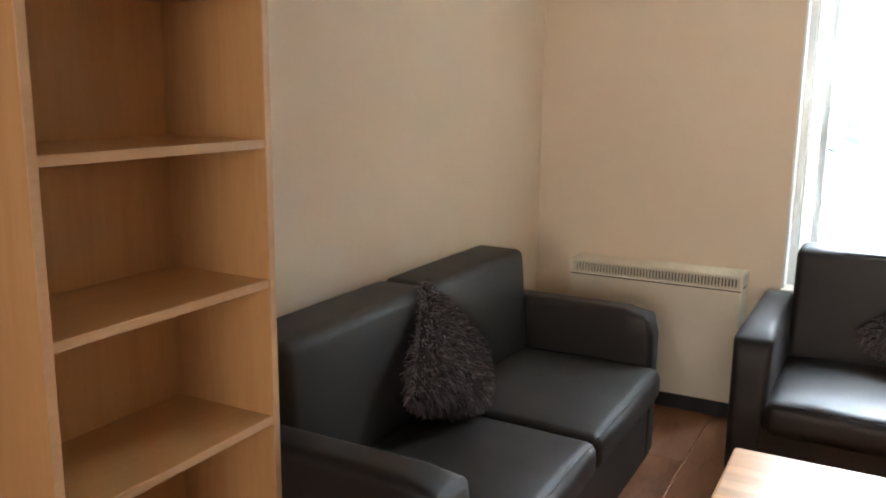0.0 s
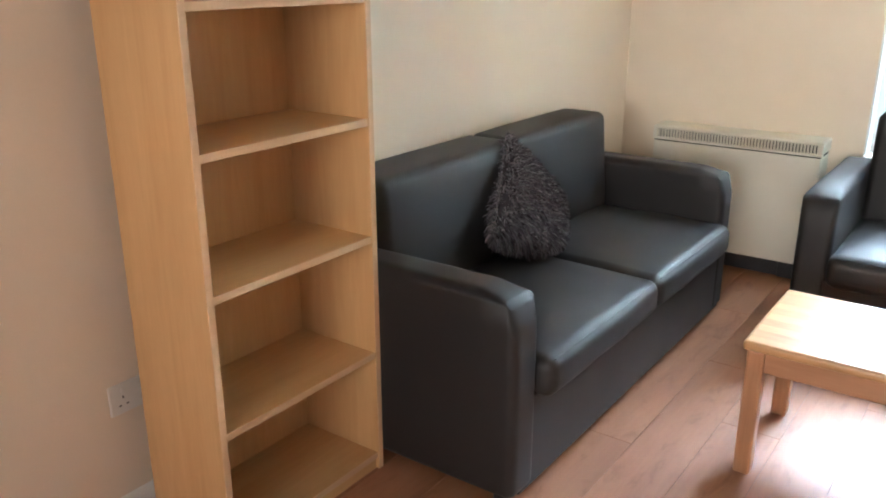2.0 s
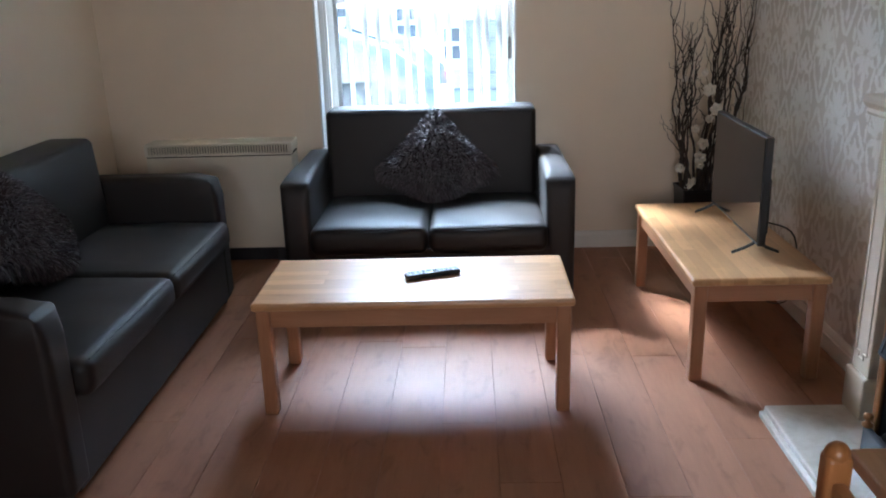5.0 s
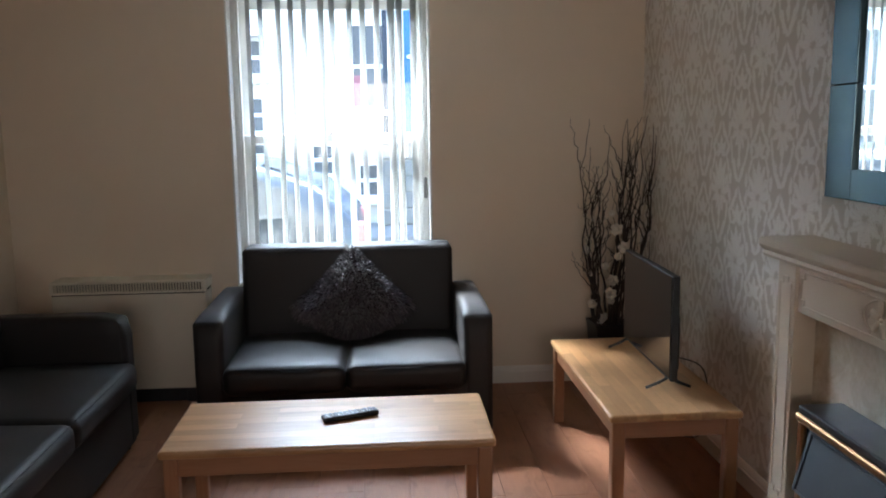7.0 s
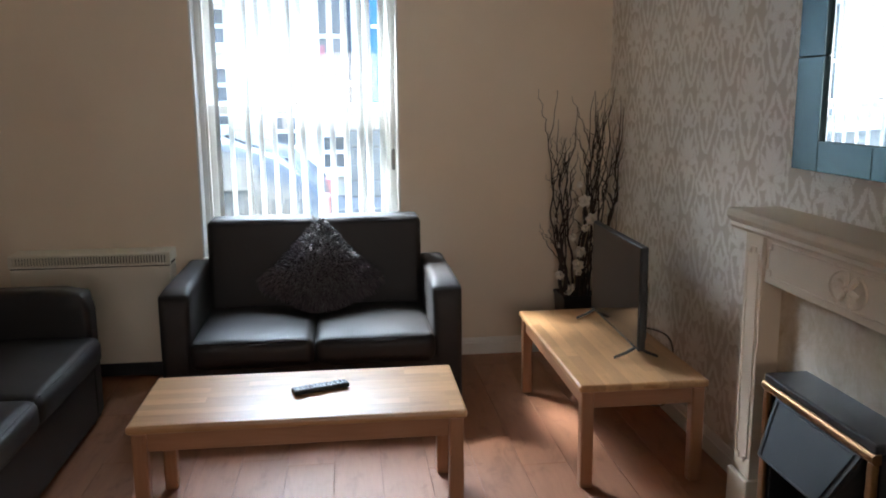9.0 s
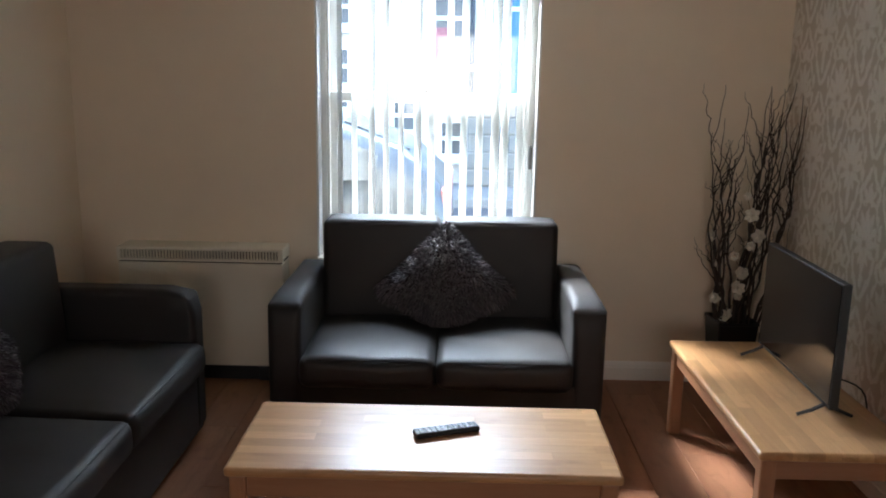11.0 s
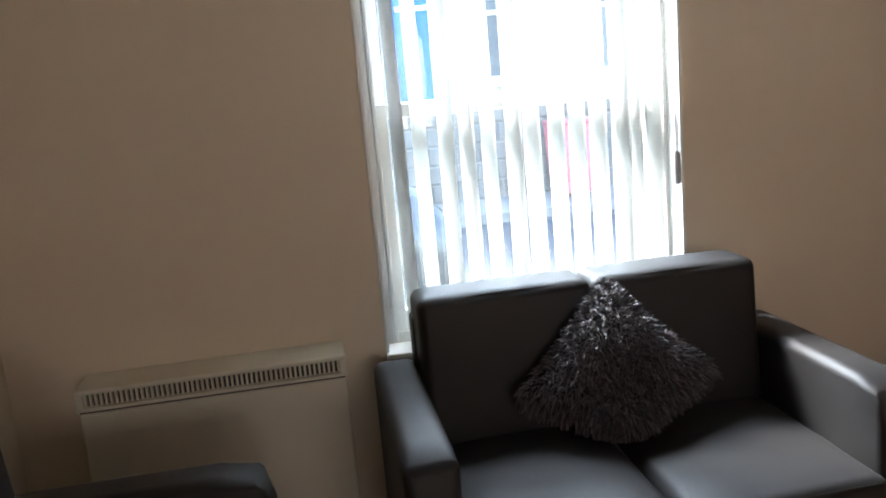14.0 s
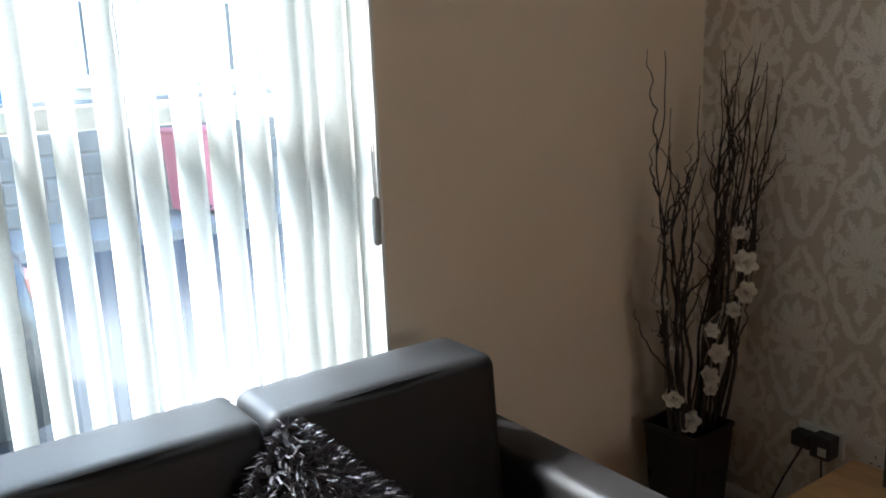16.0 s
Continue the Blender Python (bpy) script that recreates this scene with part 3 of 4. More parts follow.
def shaggy_cushion(label, m, seed):
    """A square shaggy cushion standing on a corner and sagging on the seat; upright in its own x and z, centre at the origin."""
    c = thing("cushion", label, "cushion", m, "shaggy cushions")
    r = random.Random(seed)
    half, floor = 0.214, -0.172
    q = math.sqrt(0.5)

    def place(u, v, side):
        edge = (1 - abs(u) ** 2.6) * (1 - abs(v) ** 2.6)
        thick = 0.075 * max(edge, 0.0) ** 0.55
        pinch = 1 - 0.07 * (1 - abs(u)) * abs(v) ** 3 - 0.07 * (1 - abs(v)) * abs(u) ** 3
        x, z = u * half * pinch, v * half * pinch
        x, z = (x - z) * q, (x + z) * q
        if z < -0.02:
            sag = (z + 0.02) / -0.30
            z = -0.02 - 0.158 * sag
            x *= 1 - 0.26 * sag * sag
            thick = thick * (1 + 0.7 * sag) + 0.03 * sag
        return Vector((x, side * thick, z))

    bm = bmesh.new()
    n = 14
    for side in (-1, 1):
        g = [[bm.verts.new(place(2 * i / n - 1, 2 * j / n - 1, side)) for j in range(n + 1)] for i in range(n + 1)]
        for i in range(n):
            for j in range(n):
                f = (g[i][j], g[i + 1][j], g[i + 1][j + 1], g[i][j + 1])
                bm.faces.new(f if side < 0 else tuple(reversed(f)))
    bmesh.ops.remove_doubles(bm, verts=bm.verts, dist=0.0005)
    part("cover", bm, SHAG_BASE, c, smooth=True)
    verts, faces = [], []
    for k in range(5600):
        u, v = r.uniform(-1, 1), r.uniform(-1, 1)
        side = -1 if r.random() < 0.8 else 1
        if r.random() < 0.16:
            if r.random() < 0.5:
                u = math.copysign(1, u)
            else:
                v = math.copysign(1, v)
        p = place(u, v, side)
        e = 0.03
        nrm = (place(min(1, u + e), v, side) - place(max(-1, u - e), v, side)).cross(place(u, min(1, v + e), side) - place(u, max(-1, v - e), side))
        nrm = nrm.normalized() if nrm.length > 1e-9 else Vector((0, side, 0))
        if nrm.y * side < 0:
            nrm = -nrm
        out = Vector((p.x, 0, p.z)).normalized() * max(abs(u), abs(v)) ** 4
        d = (nrm + out * 0.9 + Vector((r.uniform(-0.8, 0.8), r.uniform(-0.5, 0.5), r.uniform(-1.2, 0.4)))).normalized()
        w = d.cross(Vector((r.uniform(-1, 1), r.uniform(-1, 1), r.uniform(-1, 1)))).normalized() * r.uniform(0.0018, 0.0034)
        l = r.uniform(0.026, 0.046)
        droop = Vector((0, 0, -0.35 * l))
        ring = [p - nrm * 0.002, p + d * l * 0.55 + droop * 0.25, p + d * l + droop]
        ring = [Vector((a.x, a.y, max(a.z, floor))) for a in ring]
        b = len(verts)
        verts += [ring[0] - w, ring[0] + w, ring[1] - w, ring[1] + w, ring[2] - w * 0.5, ring[2] + w * 0.5]
        faces += [(b, b + 1, b + 3, b + 2), (b + 2, b + 3, b + 5, b + 4)]
    me = bpy.data.meshes.new("shag")
    me.from_pydata(verts, [], faces)
    me.materials.append(SHAG)
    shag_ob = new("shag", me)
    shag_ob.parent = c
    tagged(shag_ob, "long mauve grey shag pile", "", "", "stuff")
    return c


shaggy_cushion("shaggy mauve grey cushion on the settee under the window", pose(0.356, 3.706, 0.572, -14, 0, 0), 3)
shaggy_cushion("shaggy mauve grey cushion on the long settee", pose(-1.130, 2.431, 0.603, -19, 0, 97) @ Matrix.Scale(0.965, 4), 4)


# ---- bookcase ----
bookcase = thing("bookcase", "tall beech effect bookcase with empty open shelves", "bookcase")
BX0, BX1, BYA, BYB, BTOP = -1.425, -1.120, 0.976, 1.570, 2.03
T = 0.019
for y in (BYA, BYB - T):
    side = part("side_panel", box((BX0, y, 0.0), (BX1 - 0.002, y + T, BTOP), 0.0012, 1), BEECH, bookcase)
    part("edge_band", box((BX1 - 0.002, y - 0.0003, 0.0), (BX1, y + T + 0.0003, BTOP), 0.0006, 1), BEECH_EDGE, side)
for z in (0.048, 0.384, 0.741, 1.070, 1.386, 1.705, BTOP - T / 2):
    sh = part("shelf", box((BX0 + 0.006, BYA + T, z - T / 2), (BX1 - 0.006, BYB - T, z + T / 2), 0.001, 1), BEECH_FLAT, bookcase)
    part("edge_band", box((BX1 - 0.006, BYA + T, z - T / 2 - 0.0004), (BX1 - 0.0035, BYB - T, z + T / 2 + 0.0004), 0.0006, 1), BEECH_EDGE, sh)
part("back_panel", box((BX0 + 0.001, BYA + T, 0.04), (BX0 + 0.005, BYB - T, BTOP - T)), BEECH, bookcase)
part("plinth", box((BX1 - 0.028, BYA + T, 0.0), (BX1 - 0.012, BYB - T, 0.038)), BEECH_FLAT, bookcase)


# ---- tables ----
def low_table(label, x0, x1, y0, y1, top, board, apron):
    t = thing("coffee_table", label, "coffee table", pose(x0, y0, 0), "low tables")
    w, d = x1 - x0, y1 - y0
    b = box((0, 0, top - 0.030), (w, d, top), 0.011, 3)
    part("tabletop", b, board, t)
    k, leg = 0.012, 0.050
    for x in (k, w - k - leg):
        for y in (k, d - k - leg):
            part("leg", box((x, y, 0), (x + leg, y + leg, top - 0.030), 0.007, 2), RUBBER_SHADE_Z, t)
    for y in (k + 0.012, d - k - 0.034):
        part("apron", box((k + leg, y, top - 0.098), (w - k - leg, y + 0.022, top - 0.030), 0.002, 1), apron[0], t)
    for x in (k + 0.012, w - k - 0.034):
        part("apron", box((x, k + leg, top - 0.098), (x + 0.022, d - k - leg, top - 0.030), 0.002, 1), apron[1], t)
    return t


low_table("light rubberwood coffee table before the settee", -0.248, 0.888, 2.157, 2.655, 0.440, RUBBER_X, (RAIL_SHADE_X, RAIL_SHADE_Y))
low_table("light rubberwood low table carrying the television", 1.346, 1.858, 2.378, 3.498, 0.421, RUBBER_Y, (RAIL_SHADE_X, RAIL_SHADE_Y))

remote = thing("remote_control", "slim black remote control lying on the coffee table", "remote control", pose(0.382, 2.425, 0.4405, 0, 0, 20))
part("body", box((-0.105, -0.024, 0.001), (0.105, 0.024, 0.020), 0.007, 3), BLACK, remote, smooth=False)
for i in range(10):
    for j in range(3):
        if (i, j) in ((4, 0), (7, 2)):
            continue
        x, y = -0.088 + i * 0.0185, -0.0135 + j * 0.0135
        part("button", box((x - 0.005, y - 0.0036, 0.0195), (x + 0.005, y + 0.0036, 0.0222), 0.001, 1), GREY_KEYS, remote)

# ---- television ----
tv = thing("television", "black flat screen television on two splayed feet", "television", pose(1.676, 2.972, 0.421, 0, 0, -91.5))
part("bezel", box((-0.357, -0.012, 0.046), (0.357, 0.018, 0.478), 0.005, 2), BLACK, tv)
part("screen", box((-0.348, -0.0145, 0.060), (0.348, -0.011, 0.470), 0.001, 1), SCREEN, tv, "dark glossy switched-off screen")
part("rear_housing", box((-0.27, 0.017, 0.062), (0.27, 0.055, 0.30), 0.014, 3), BLACK, tv)
for x in (-0.31, 0.31):
    foot = bmesh.new()
    tube(foot, [(x, 0.0, 0.055), (x - 0.004, -0.045, 0.028), (x - 0.008, -0.095, 0.007)], 0.0075, 6, 0.006)
    tube(foot, [(x, 0.0, 0.055), (x - 0.004, 0.04, 0.028), (x - 0.008, 0.09, 0.007)], 0.0075, 6, 0.006)
    part("foot", foot, BLACK, tv)

# ---- storage heater ----
heater = thing("storage_heater", "cream enamel storage heater standing beneath the wall", "heater")
HX0, HX1, HY = -1.268, -0.446, 3.955
part("body", box((HX0 + 0.004, HY + 0.004, 0.085), (HX1 - 0.004, WY1 - 0.004, 0.617), 0.008, 3), HEATER, heater)
part("lid", box((HX0, HY, 0.676), (HX1, WY1 - 0.003, 0.692), 0.005, 2), HEATER, heater)
part("front_lip", box((HX0, HY - 0.001, 0.623), (HX1, HY + 0.03, 0.634), 0.003, 2), HEATER, heater)
for x in (HX0, HX1 - 0.022):
    part("end_cap", box((x, HY, 0.634), (x + 0.022, WY1 - 0.004, 0.678), 0.003, 2), HEATER, heater)
part("shadow_gap", box((HX0 + 0.008, HY + 0.009, 0.612), (HX1 - 0.008, WY1 - 0.006, 0.628)), GRILLE, heater)
part("grille_back", box((HX0 + 0.02, HY + 0.032, 0.634), (HX1 - 0.02, WY1 - 0.006, 0.677)), GRILLE, heater)
n_fins = 52
for i in range(n_fins):
    x = HX0 + 0.026 + (HX1 - HX0 - 0.052) * i / (n_fins - 1)
    if i == 0:
        fin = part("fin", box((-0.0037, HY + 0.016, 0.633), (0.0037, HY + 0.033, 0.677), 0.0015, 1), HEATER, heater)
        fin.location.x = x
    else:
        ob = new("fin", fin.data)
        ob.parent, ob.location.x = heater, x
for x in (HX0 + 0.06, HX1 - 0.14):
    part("foot", box((x, HY + 0.03, 0.0), (x + 0.08, WY1 - 0.03, 0.087), 0.004, 1), DARK_METAL, heater)
part("plinth", box((HX0 + 0.02, HY + 0.045, 0.002), (HX1 - 0.02, HY + 0.060, 0.086)), DARK_METAL, heater)

# ---- fireplace ----
FX, FC = 1.83, 1.546
fireplace = thing("fireplace", "cream fire surround with carved frieze and mantel shelf", "fireplace")


def mirror_y(y):
    return 2 * FC - y


def recess_frame(x, y0, y1, z0, z1, w=0.006):
    """A thin raised moulding with notched corners on a face that looks towards -x."""
    bm = bmesh.new()
    c = min(0.02, (y1 - y0) * 0.3)
    pts = [(y0 + c, z0), (y1 - c, z0), (y1 - c, z0 + c), (y1, z0 + c), (y1, z1 - c), (y1 - c, z1 - c), (y1 - c, z1), (y0 + c, z1), (y0 + c, z1 - c), (y0, z1 - c), (y0, z0 + c), (y0 + c, z0 + c)]
    for (a, b), (p, q) in zip(pts, pts[1:] + pts[:1]):
        box((x - 0.004, min(a, p) - w / 2, min(b, q) - w / 2), (x + 0.004, max(a, p) + w / 2, max(b, q) + w / 2), 0.0015, 1, bm=bm)
    return bm


for k in (0, 1):
    y0, y1 = (1.994, 2.110) if k == 0 else (mirror_y(2.110), mirror_y(1.994))
    pil = part("pilaster", box((FX, y0, 0.05), (WX1 - 0.002, y1, 1.045), 0.004, 2), SURROUND, fireplace)
    part("panel_moulding", recess_frame(FX, y0 + 0.022, y1 - 0.022, 0.25, 1.00), SURROUND, pil)
    part("plinth_block", box((FX - 0.016, y0 - 0.010, 0.05), (WX1 - 0.003, y1 + 0.010, 0.20), 0.006, 2), SURROUND, fireplace)
frieze = part("frieze", box((FX + 0.012, mirror_y(2.008), 0.893), (WX1 - 0.002, 2.008, 1.045), 0.004, 2), SURROUND, fireplace)
part("panel_moulding", recess_frame(FX + 0.012, mirror_y(1.975), 1.975, 0.918, 1.028), SURROUND, frieze)
for j in range(6):
    a = j * math.pi / 3 + 0.3
    b = soft_box((-0.006, 0.008, -0.0095), (0.006, 0.052, 0.0095), 0.0045, (0.003, 0, 0), 3)
    bmesh.ops.transform(b, matrix=Matrix.Translation((FX + 0.012, FC, 0.972)) @ Matrix.Rotation(a, 4, "X"), verts=b.verts)
    part("carved_petal", b, SURROUND, frieze, smooth=True)
part("carved_boss", lathe([(0.001, -0.006), (0.009, -0.004), (0.009, 0.004), (0.001, 0.006)], 10, (FX + 0.012, FC, 0.972)), SURROUND, frieze, smooth=True)
for s in (-1, 1):
    arc = [(FX + 0.010, FC + s * 0.085 * math.cos(t * 0.2 - 1.0), 0.972 + s * 0.052 * math.sin(t * 0.2 - 1.0)) for t in range(13)]
    part("carved_scroll", tube(bmesh.new(), arc, 0.0045, 6, 0.003), SURROUND, frieze, smooth=True)
    leaf = [(FX + 0.010, FC + s * (0.03 + 0.004 * t), 0.972 + s * 0.018 * math.sin(t * 0.45)) for t in range(9)]
    part("carved_leaf", tube(bmesh.new(), leaf, 0.004, 6, 0.002), SURROUND, frieze, smooth=True)
MY0, MY1 = mirror_y(2.206), 2.206
shelf_profile = [(WX1 - 0.003, 1.045), (FX - 0.006, 1.045), (FX - 0.012, 1.055), (FX - 0.008, 1.066), (FX - 0.022, 1.078), (FX - 0.028, 1.088), (FX - 0.026, 1.104), (FX - 0.020, 1.111), (WX1 - 0.003, 1.111)]
part("mantel_shelf", extrude_profile(shelf_profile, MY0, MY1, "y"), SURROUND, fireplace)
for lo, hi in (((1.905, 1.81, 0.05), (WX1 - 0.003, 2.008, 0.893)), ((1.905, mirror_y(2.008), 0.05), (WX1 - 0.003, mirror_y(1.81), 0.893)), ((1.905, mirror_y(1.81), 0.60), (WX1 - 0.003, 1.81, 0.893))):
    part("back_panel", box(lo, hi), MARBLE, fireplace, "cream veined marble back panel")
hearth = thing("hearth", "pale marble hearth slab with a moulded edge", "hearth")
part("slab", box((1.545, mirror_y(2.107), 0.024), (WX1 - 0.004, 2.107, 0.05), 0.006, 3), HEARTH, hearth)
part("lower_slab", box((1.532, mirror_y(2.118), 0.0), (WX1 - 0.004, 2.118, 0.024), 0.005, 2), HEARTH, hearth)

fire = thing("electric_fire", "black fire with brass trim, sloping hood and coal bed", "fire")
EY0, EY1, EX = 1.27, 1.822, 1.775
part("casing", box((EX - 0.006, EY0, 0.622), (1.985, EY1, 0.648), 0.006, 2), DARK_METAL, fire)
for y in (EY0, EY1 - 0.035):
    part("casing_side", box((EX + 0.012, y, 0.05), (1.985, y + 0.035, 0.606), 0.004, 2), DARK_METAL, fire)
trim = bmesh.new()
prof = [(EX - 0.008, 0.622), (EX + 0.012, 0.622), (EX + 0.012, 0.596), (EX - 0.006, 0.594), (EX - 0.014, 0.604), (EX - 0.013, 0.616)]
join(trim, extrude_profile(prof, EY0, EY1, "y"))
part("top_trim", trim, BRASS, fire)
for y0, y1 in ((EY0, EY0 + 0.032), (EY1 - 0.032, EY1)):
    part("side_trim", box((EX - 0.008, y0, 0.05), (EX + 0.011, y1, 0.598), 0.008, 3), BRASS, fire)
hood = bmesh.new()
hy0, hy1 = EY0 + 0.045, EY1 - 0.045
f = [(EX + 0.005, hy0 + 0.01, 0.598), (EX + 0.005, hy1 - 0.01, 0.598), (EX - 0.075, hy1 - 0.06, 0.425), (EX - 0.075, hy0 + 0.06, 0.425)]
g = [(EX + 0.035, hy0 + 0.01, 0.598), (EX + 0.035, hy1 - 0.01, 0.598), (EX + 0.035, hy1 - 0.03, 0.425), (EX + 0.035, hy0 + 0.03, 0.425)]
fv, gv = [hood.verts.new(p) for p in f], [hood.verts.new(p) for p in g]
hood.faces.new(fv)
hood.faces.new(list(reversed(gv)))
for i in range(4):
    hood.faces.new((fv[i], gv[i], gv[(i + 1) % 4], fv[(i + 1) % 4]))
bmesh.ops.recalc_face_normals(hood, faces=hood.faces)
bmesh.ops.bevel(hood, geom=list(hood.edges), offset=0.006, segments=2, affect="EDGES")
hood_ob = part("hood", hood, HOOD, fire, "dark blue grey enamel hood")
rim = bmesh.new()
inset = [Vector(p).lerp(sum((Vector(q) for q in f), Vector()) / 4, 0.14) + Vector((-0.003, 0, -0.002)) for p in f]
tube(rim, inset + inset[:1], 0.0028, 6)
part("hood_moulding", rim, HOOD, hood_ob)
part("firebox", box((1.93, EY0 + 0.03, 0.05), (1.985, EY1 - 0.03, 0.606)), COAL, fire)
coal = bmesh.new()
rnd = random.Random(11)
for i in range(46):
    b = bmesh.new()
    bmesh.ops.create_icosphere(b, subdivisions=1, radius=rnd.uniform(0.018, 0.034))
    for v in b.verts:
        v.co *= rnd.uniform(0.75, 1.2)
    y, x = rnd.uniform(EY0 + 0.09, EY1 - 0.09), rnd.uniform(EX + 0.0, EX + 0.13)
    bmesh.ops.translate(b, verts=b.verts, vec=(x, y, 0.135 + 0.45 * (x - EX) + rnd.uniform(-0.01, 0.015)))
    join(coal, b)
tagged(part("coals", coal, COAL, fire, "bed of black imitation coals"), kind="stuff")
part("coal_tray", box((EX - 0.012, EY0 + 0.055, 0.05), (EX + 0.15, EY1 - 0.055, 0.125), 0.008, 2), DARK_METAL, fire)
fret = box((EX - 0.055, EY0 + 0.05, 0.05), (EX - 0.035, EY1 - 0.05, 0.16), 0.005, 2)
fret_ob = part("fret", fret, DARK_METAL, fire)
for y in (EY0 + 0.06, EY1 - 0.06):
    part("finial", lathe([(0.008, 0), (0.017, 0.004), (0.017, 0.012), (0.008, 0.018), (0.008, 0.026), (0.015, 0.030), (0.015, 0.042), (0.006, 0.046)], 14, (EX - 0.045, y, 0.158)), BRASS, fret_ob, "turned brass finial", True)

# ---- mirror over the mantel ----
mir = thing("wall_mirror", "wide wall mirror with a smoky blue glass frame", "mirror")
GY0, GY1, GZ0, GZ1, GW = 1.546 - 0.565, 2.111, 1.252, 1.975, 0.150
part("backing", box((1.991, GY0 + 0.01, GZ0 + 0.01), (WX1 - 0.001, GY1 - 0.01, GZ1 - 0.01)), BLACK, mir)
part("glass", box((1.985, GY0 + GW, GZ0 + GW * 0.66), (1.9925, GY1 - GW, GZ1 - GW * 0.66)), MIRROR, mir, "clear silvered glass")


def frame_tile(y0, y1, z0, z1):
    part("frame_tile", box((1.972, y0 + 0.0008, z0 + 0.0008), (1.992, y1 - 0.0008, z1 - 0.0008), 0.003, 2), TEAL_GLASS, mir)


GH = GW * 0.66
zm = 1.612
for z0, z1 in ((GZ0, zm), (zm, GZ1)):
    frame_tile(GY1 - GW, GY1, z0, z1)
    frame_tile(GY0, GY0 + GW, z0, z1)
ys = [GY0 + GW, FC - 0.14, FC + 0.14, GY1 - GW]
for a, b in zip(ys, ys[1:]):
    frame_tile(a, b, GZ0, GZ0 + GH)
    frame_tile(a, b, GZ1 - GH, GZ1)

# ---- vase, branches and flowers ----
vase = thing("vase", "tall square black floor vase holding branches", "vase", pose(1.778, 3.978, 0, 0, 0, 3))
vb = bmesh.new()
ro, ri, h = 0.098, 0.088, 0.385
lo_r = 0.078
ringsz = [(lo_r, 0.0), (ro, h), (ri, h), (lo_r - 0.012, 0.03)]
loops = []
for r_, z_ in ringsz:
    loops.append([vb.verts.new((sx * r_, sy * r_, z_)) for sx, sy in ((-1, -1), (1, -1), (1, 1), (-1, 1))])
for a, b in zip(loops, loops[1:]):
    for j in range(4):
        vb.faces.new((a[j], a[(j + 1) % 4], b[(j + 1) % 4], b[j]))
vb.faces.new(list(reversed(loops[0])))
vb.faces.new(loops[-1])
bmesh.ops.recalc_face_normals(vb, faces=vb.faces)
bmesh.ops.bevel(vb, geom=list(vb.edges), offset=0.004, segments=2, affect="EDGES")
part("body", vb, VASE, vase)
rim_bm = bmesh.new()
for sx, sy in ((1, 0), (-1, 0), (0, 1), (0, -1)):
    lo = (sx * ro - (0.004 if sx else ro), sy * ro - (0.004 if sy else ro), h - 0.012)
    hi = (sx * ro + (0.004 if sx else ro), sy * ro + (0.004 if sy else ro), h + 0.002)
    box(lo, hi, 0.002, 1, bm=rim_bm)
part("rim", rim_bm, VASE, vase)

rnd = random.Random(23)


def willow(base, mid, top, r0, wob):
    """A crooked willow stem with two or three side twigs."""
    def path(a, b, c, n, amp):
        pts = []
        ph, ph2 = rnd.uniform(0, 6), rnd.uniform(0, 6)
        for i in range(n + 1):
            t = i / n
            p = a * (1 - t) ** 2 + b * 2 * t * (1 - t) + c * t * t
            k = amp * min(1, t * 3)
            p = p + Vector((k * math.sin(t * 21 + ph) + 0.5 * k * math.sin(t * 47 + ph2), k * 0.7 * math.cos(t * 19 + ph2), 0.25 * k * math.sin(t * 33)))
            pts.append(Vector((min(p.x, 1.985), min(p.y, 4.115), p.z)))
        return pts
    bm = bmesh.new()
    main = path(base, mid, top, 34, wob)
    tube(bm, main, r0, 6, 0.0012)
    for j in range(rnd.randint(2, 4)):
        i = rnd.randint(12, 29)
        s = main[i]
        out = Vector((rnd.uniform(-0.12, 0.10), rnd.uniform(-0.10, 0.05), rnd.uniform(0.10, 0.30)))
        tube(bm, path(s, s + out * 0.5 + Vector((rnd.uniform(-0.05, 0.05), 0, 0)), s + out, 14, wob * 0.7), r0 * 0.45, 5, 0.0009)
    for j in range(4):
        s = main[rnd.randint(8, 30)]
        tube(bm, [s, s + Vector((rnd.choice((-1, 1)) * 0.014, -0.006, 0.010))], 0.0016, 4, 0.001)
    return bm


BUNDLES = ((1.545, 1.66, 2), (1.64, 1.72, 6), (1.80, 1.87, 7), (1.88, 1.92, 5), (2.01, 1.96, 4))
for i, (mx, tx) in enumerate((a, b) for a, b, count in BUNDLES for _ in range(count)):
    base = Vector((1.778 + rnd.uniform(-0.055, 0.055), 3.975 + rnd.uniform(-0.055, 0.055), 0.06))
    near = 0.0 if mx < 1.75 else -0.07
    mid = Vector((mx + rnd.uniform(-0.025, 0.025), 3.985 + near + rnd.uniform(-0.04, 0.04), 0.85))
    top = Vector((tx + rnd.uniform(-0.07, 0.07), 3.985 + near + rnd.uniform(-0.06, 0.06), rnd.uniform(1.16, 1.54)))
    ob = part("willow_branch", willow(base, mid, top, rnd.uniform(0.0058, 0.0105), rnd.uniform(0.007, 0.014)), TWIG, None, smooth=True)
    tagged(ob, "thin crooked dark willow branch standing in the vase", "branch", "branches in the vase")


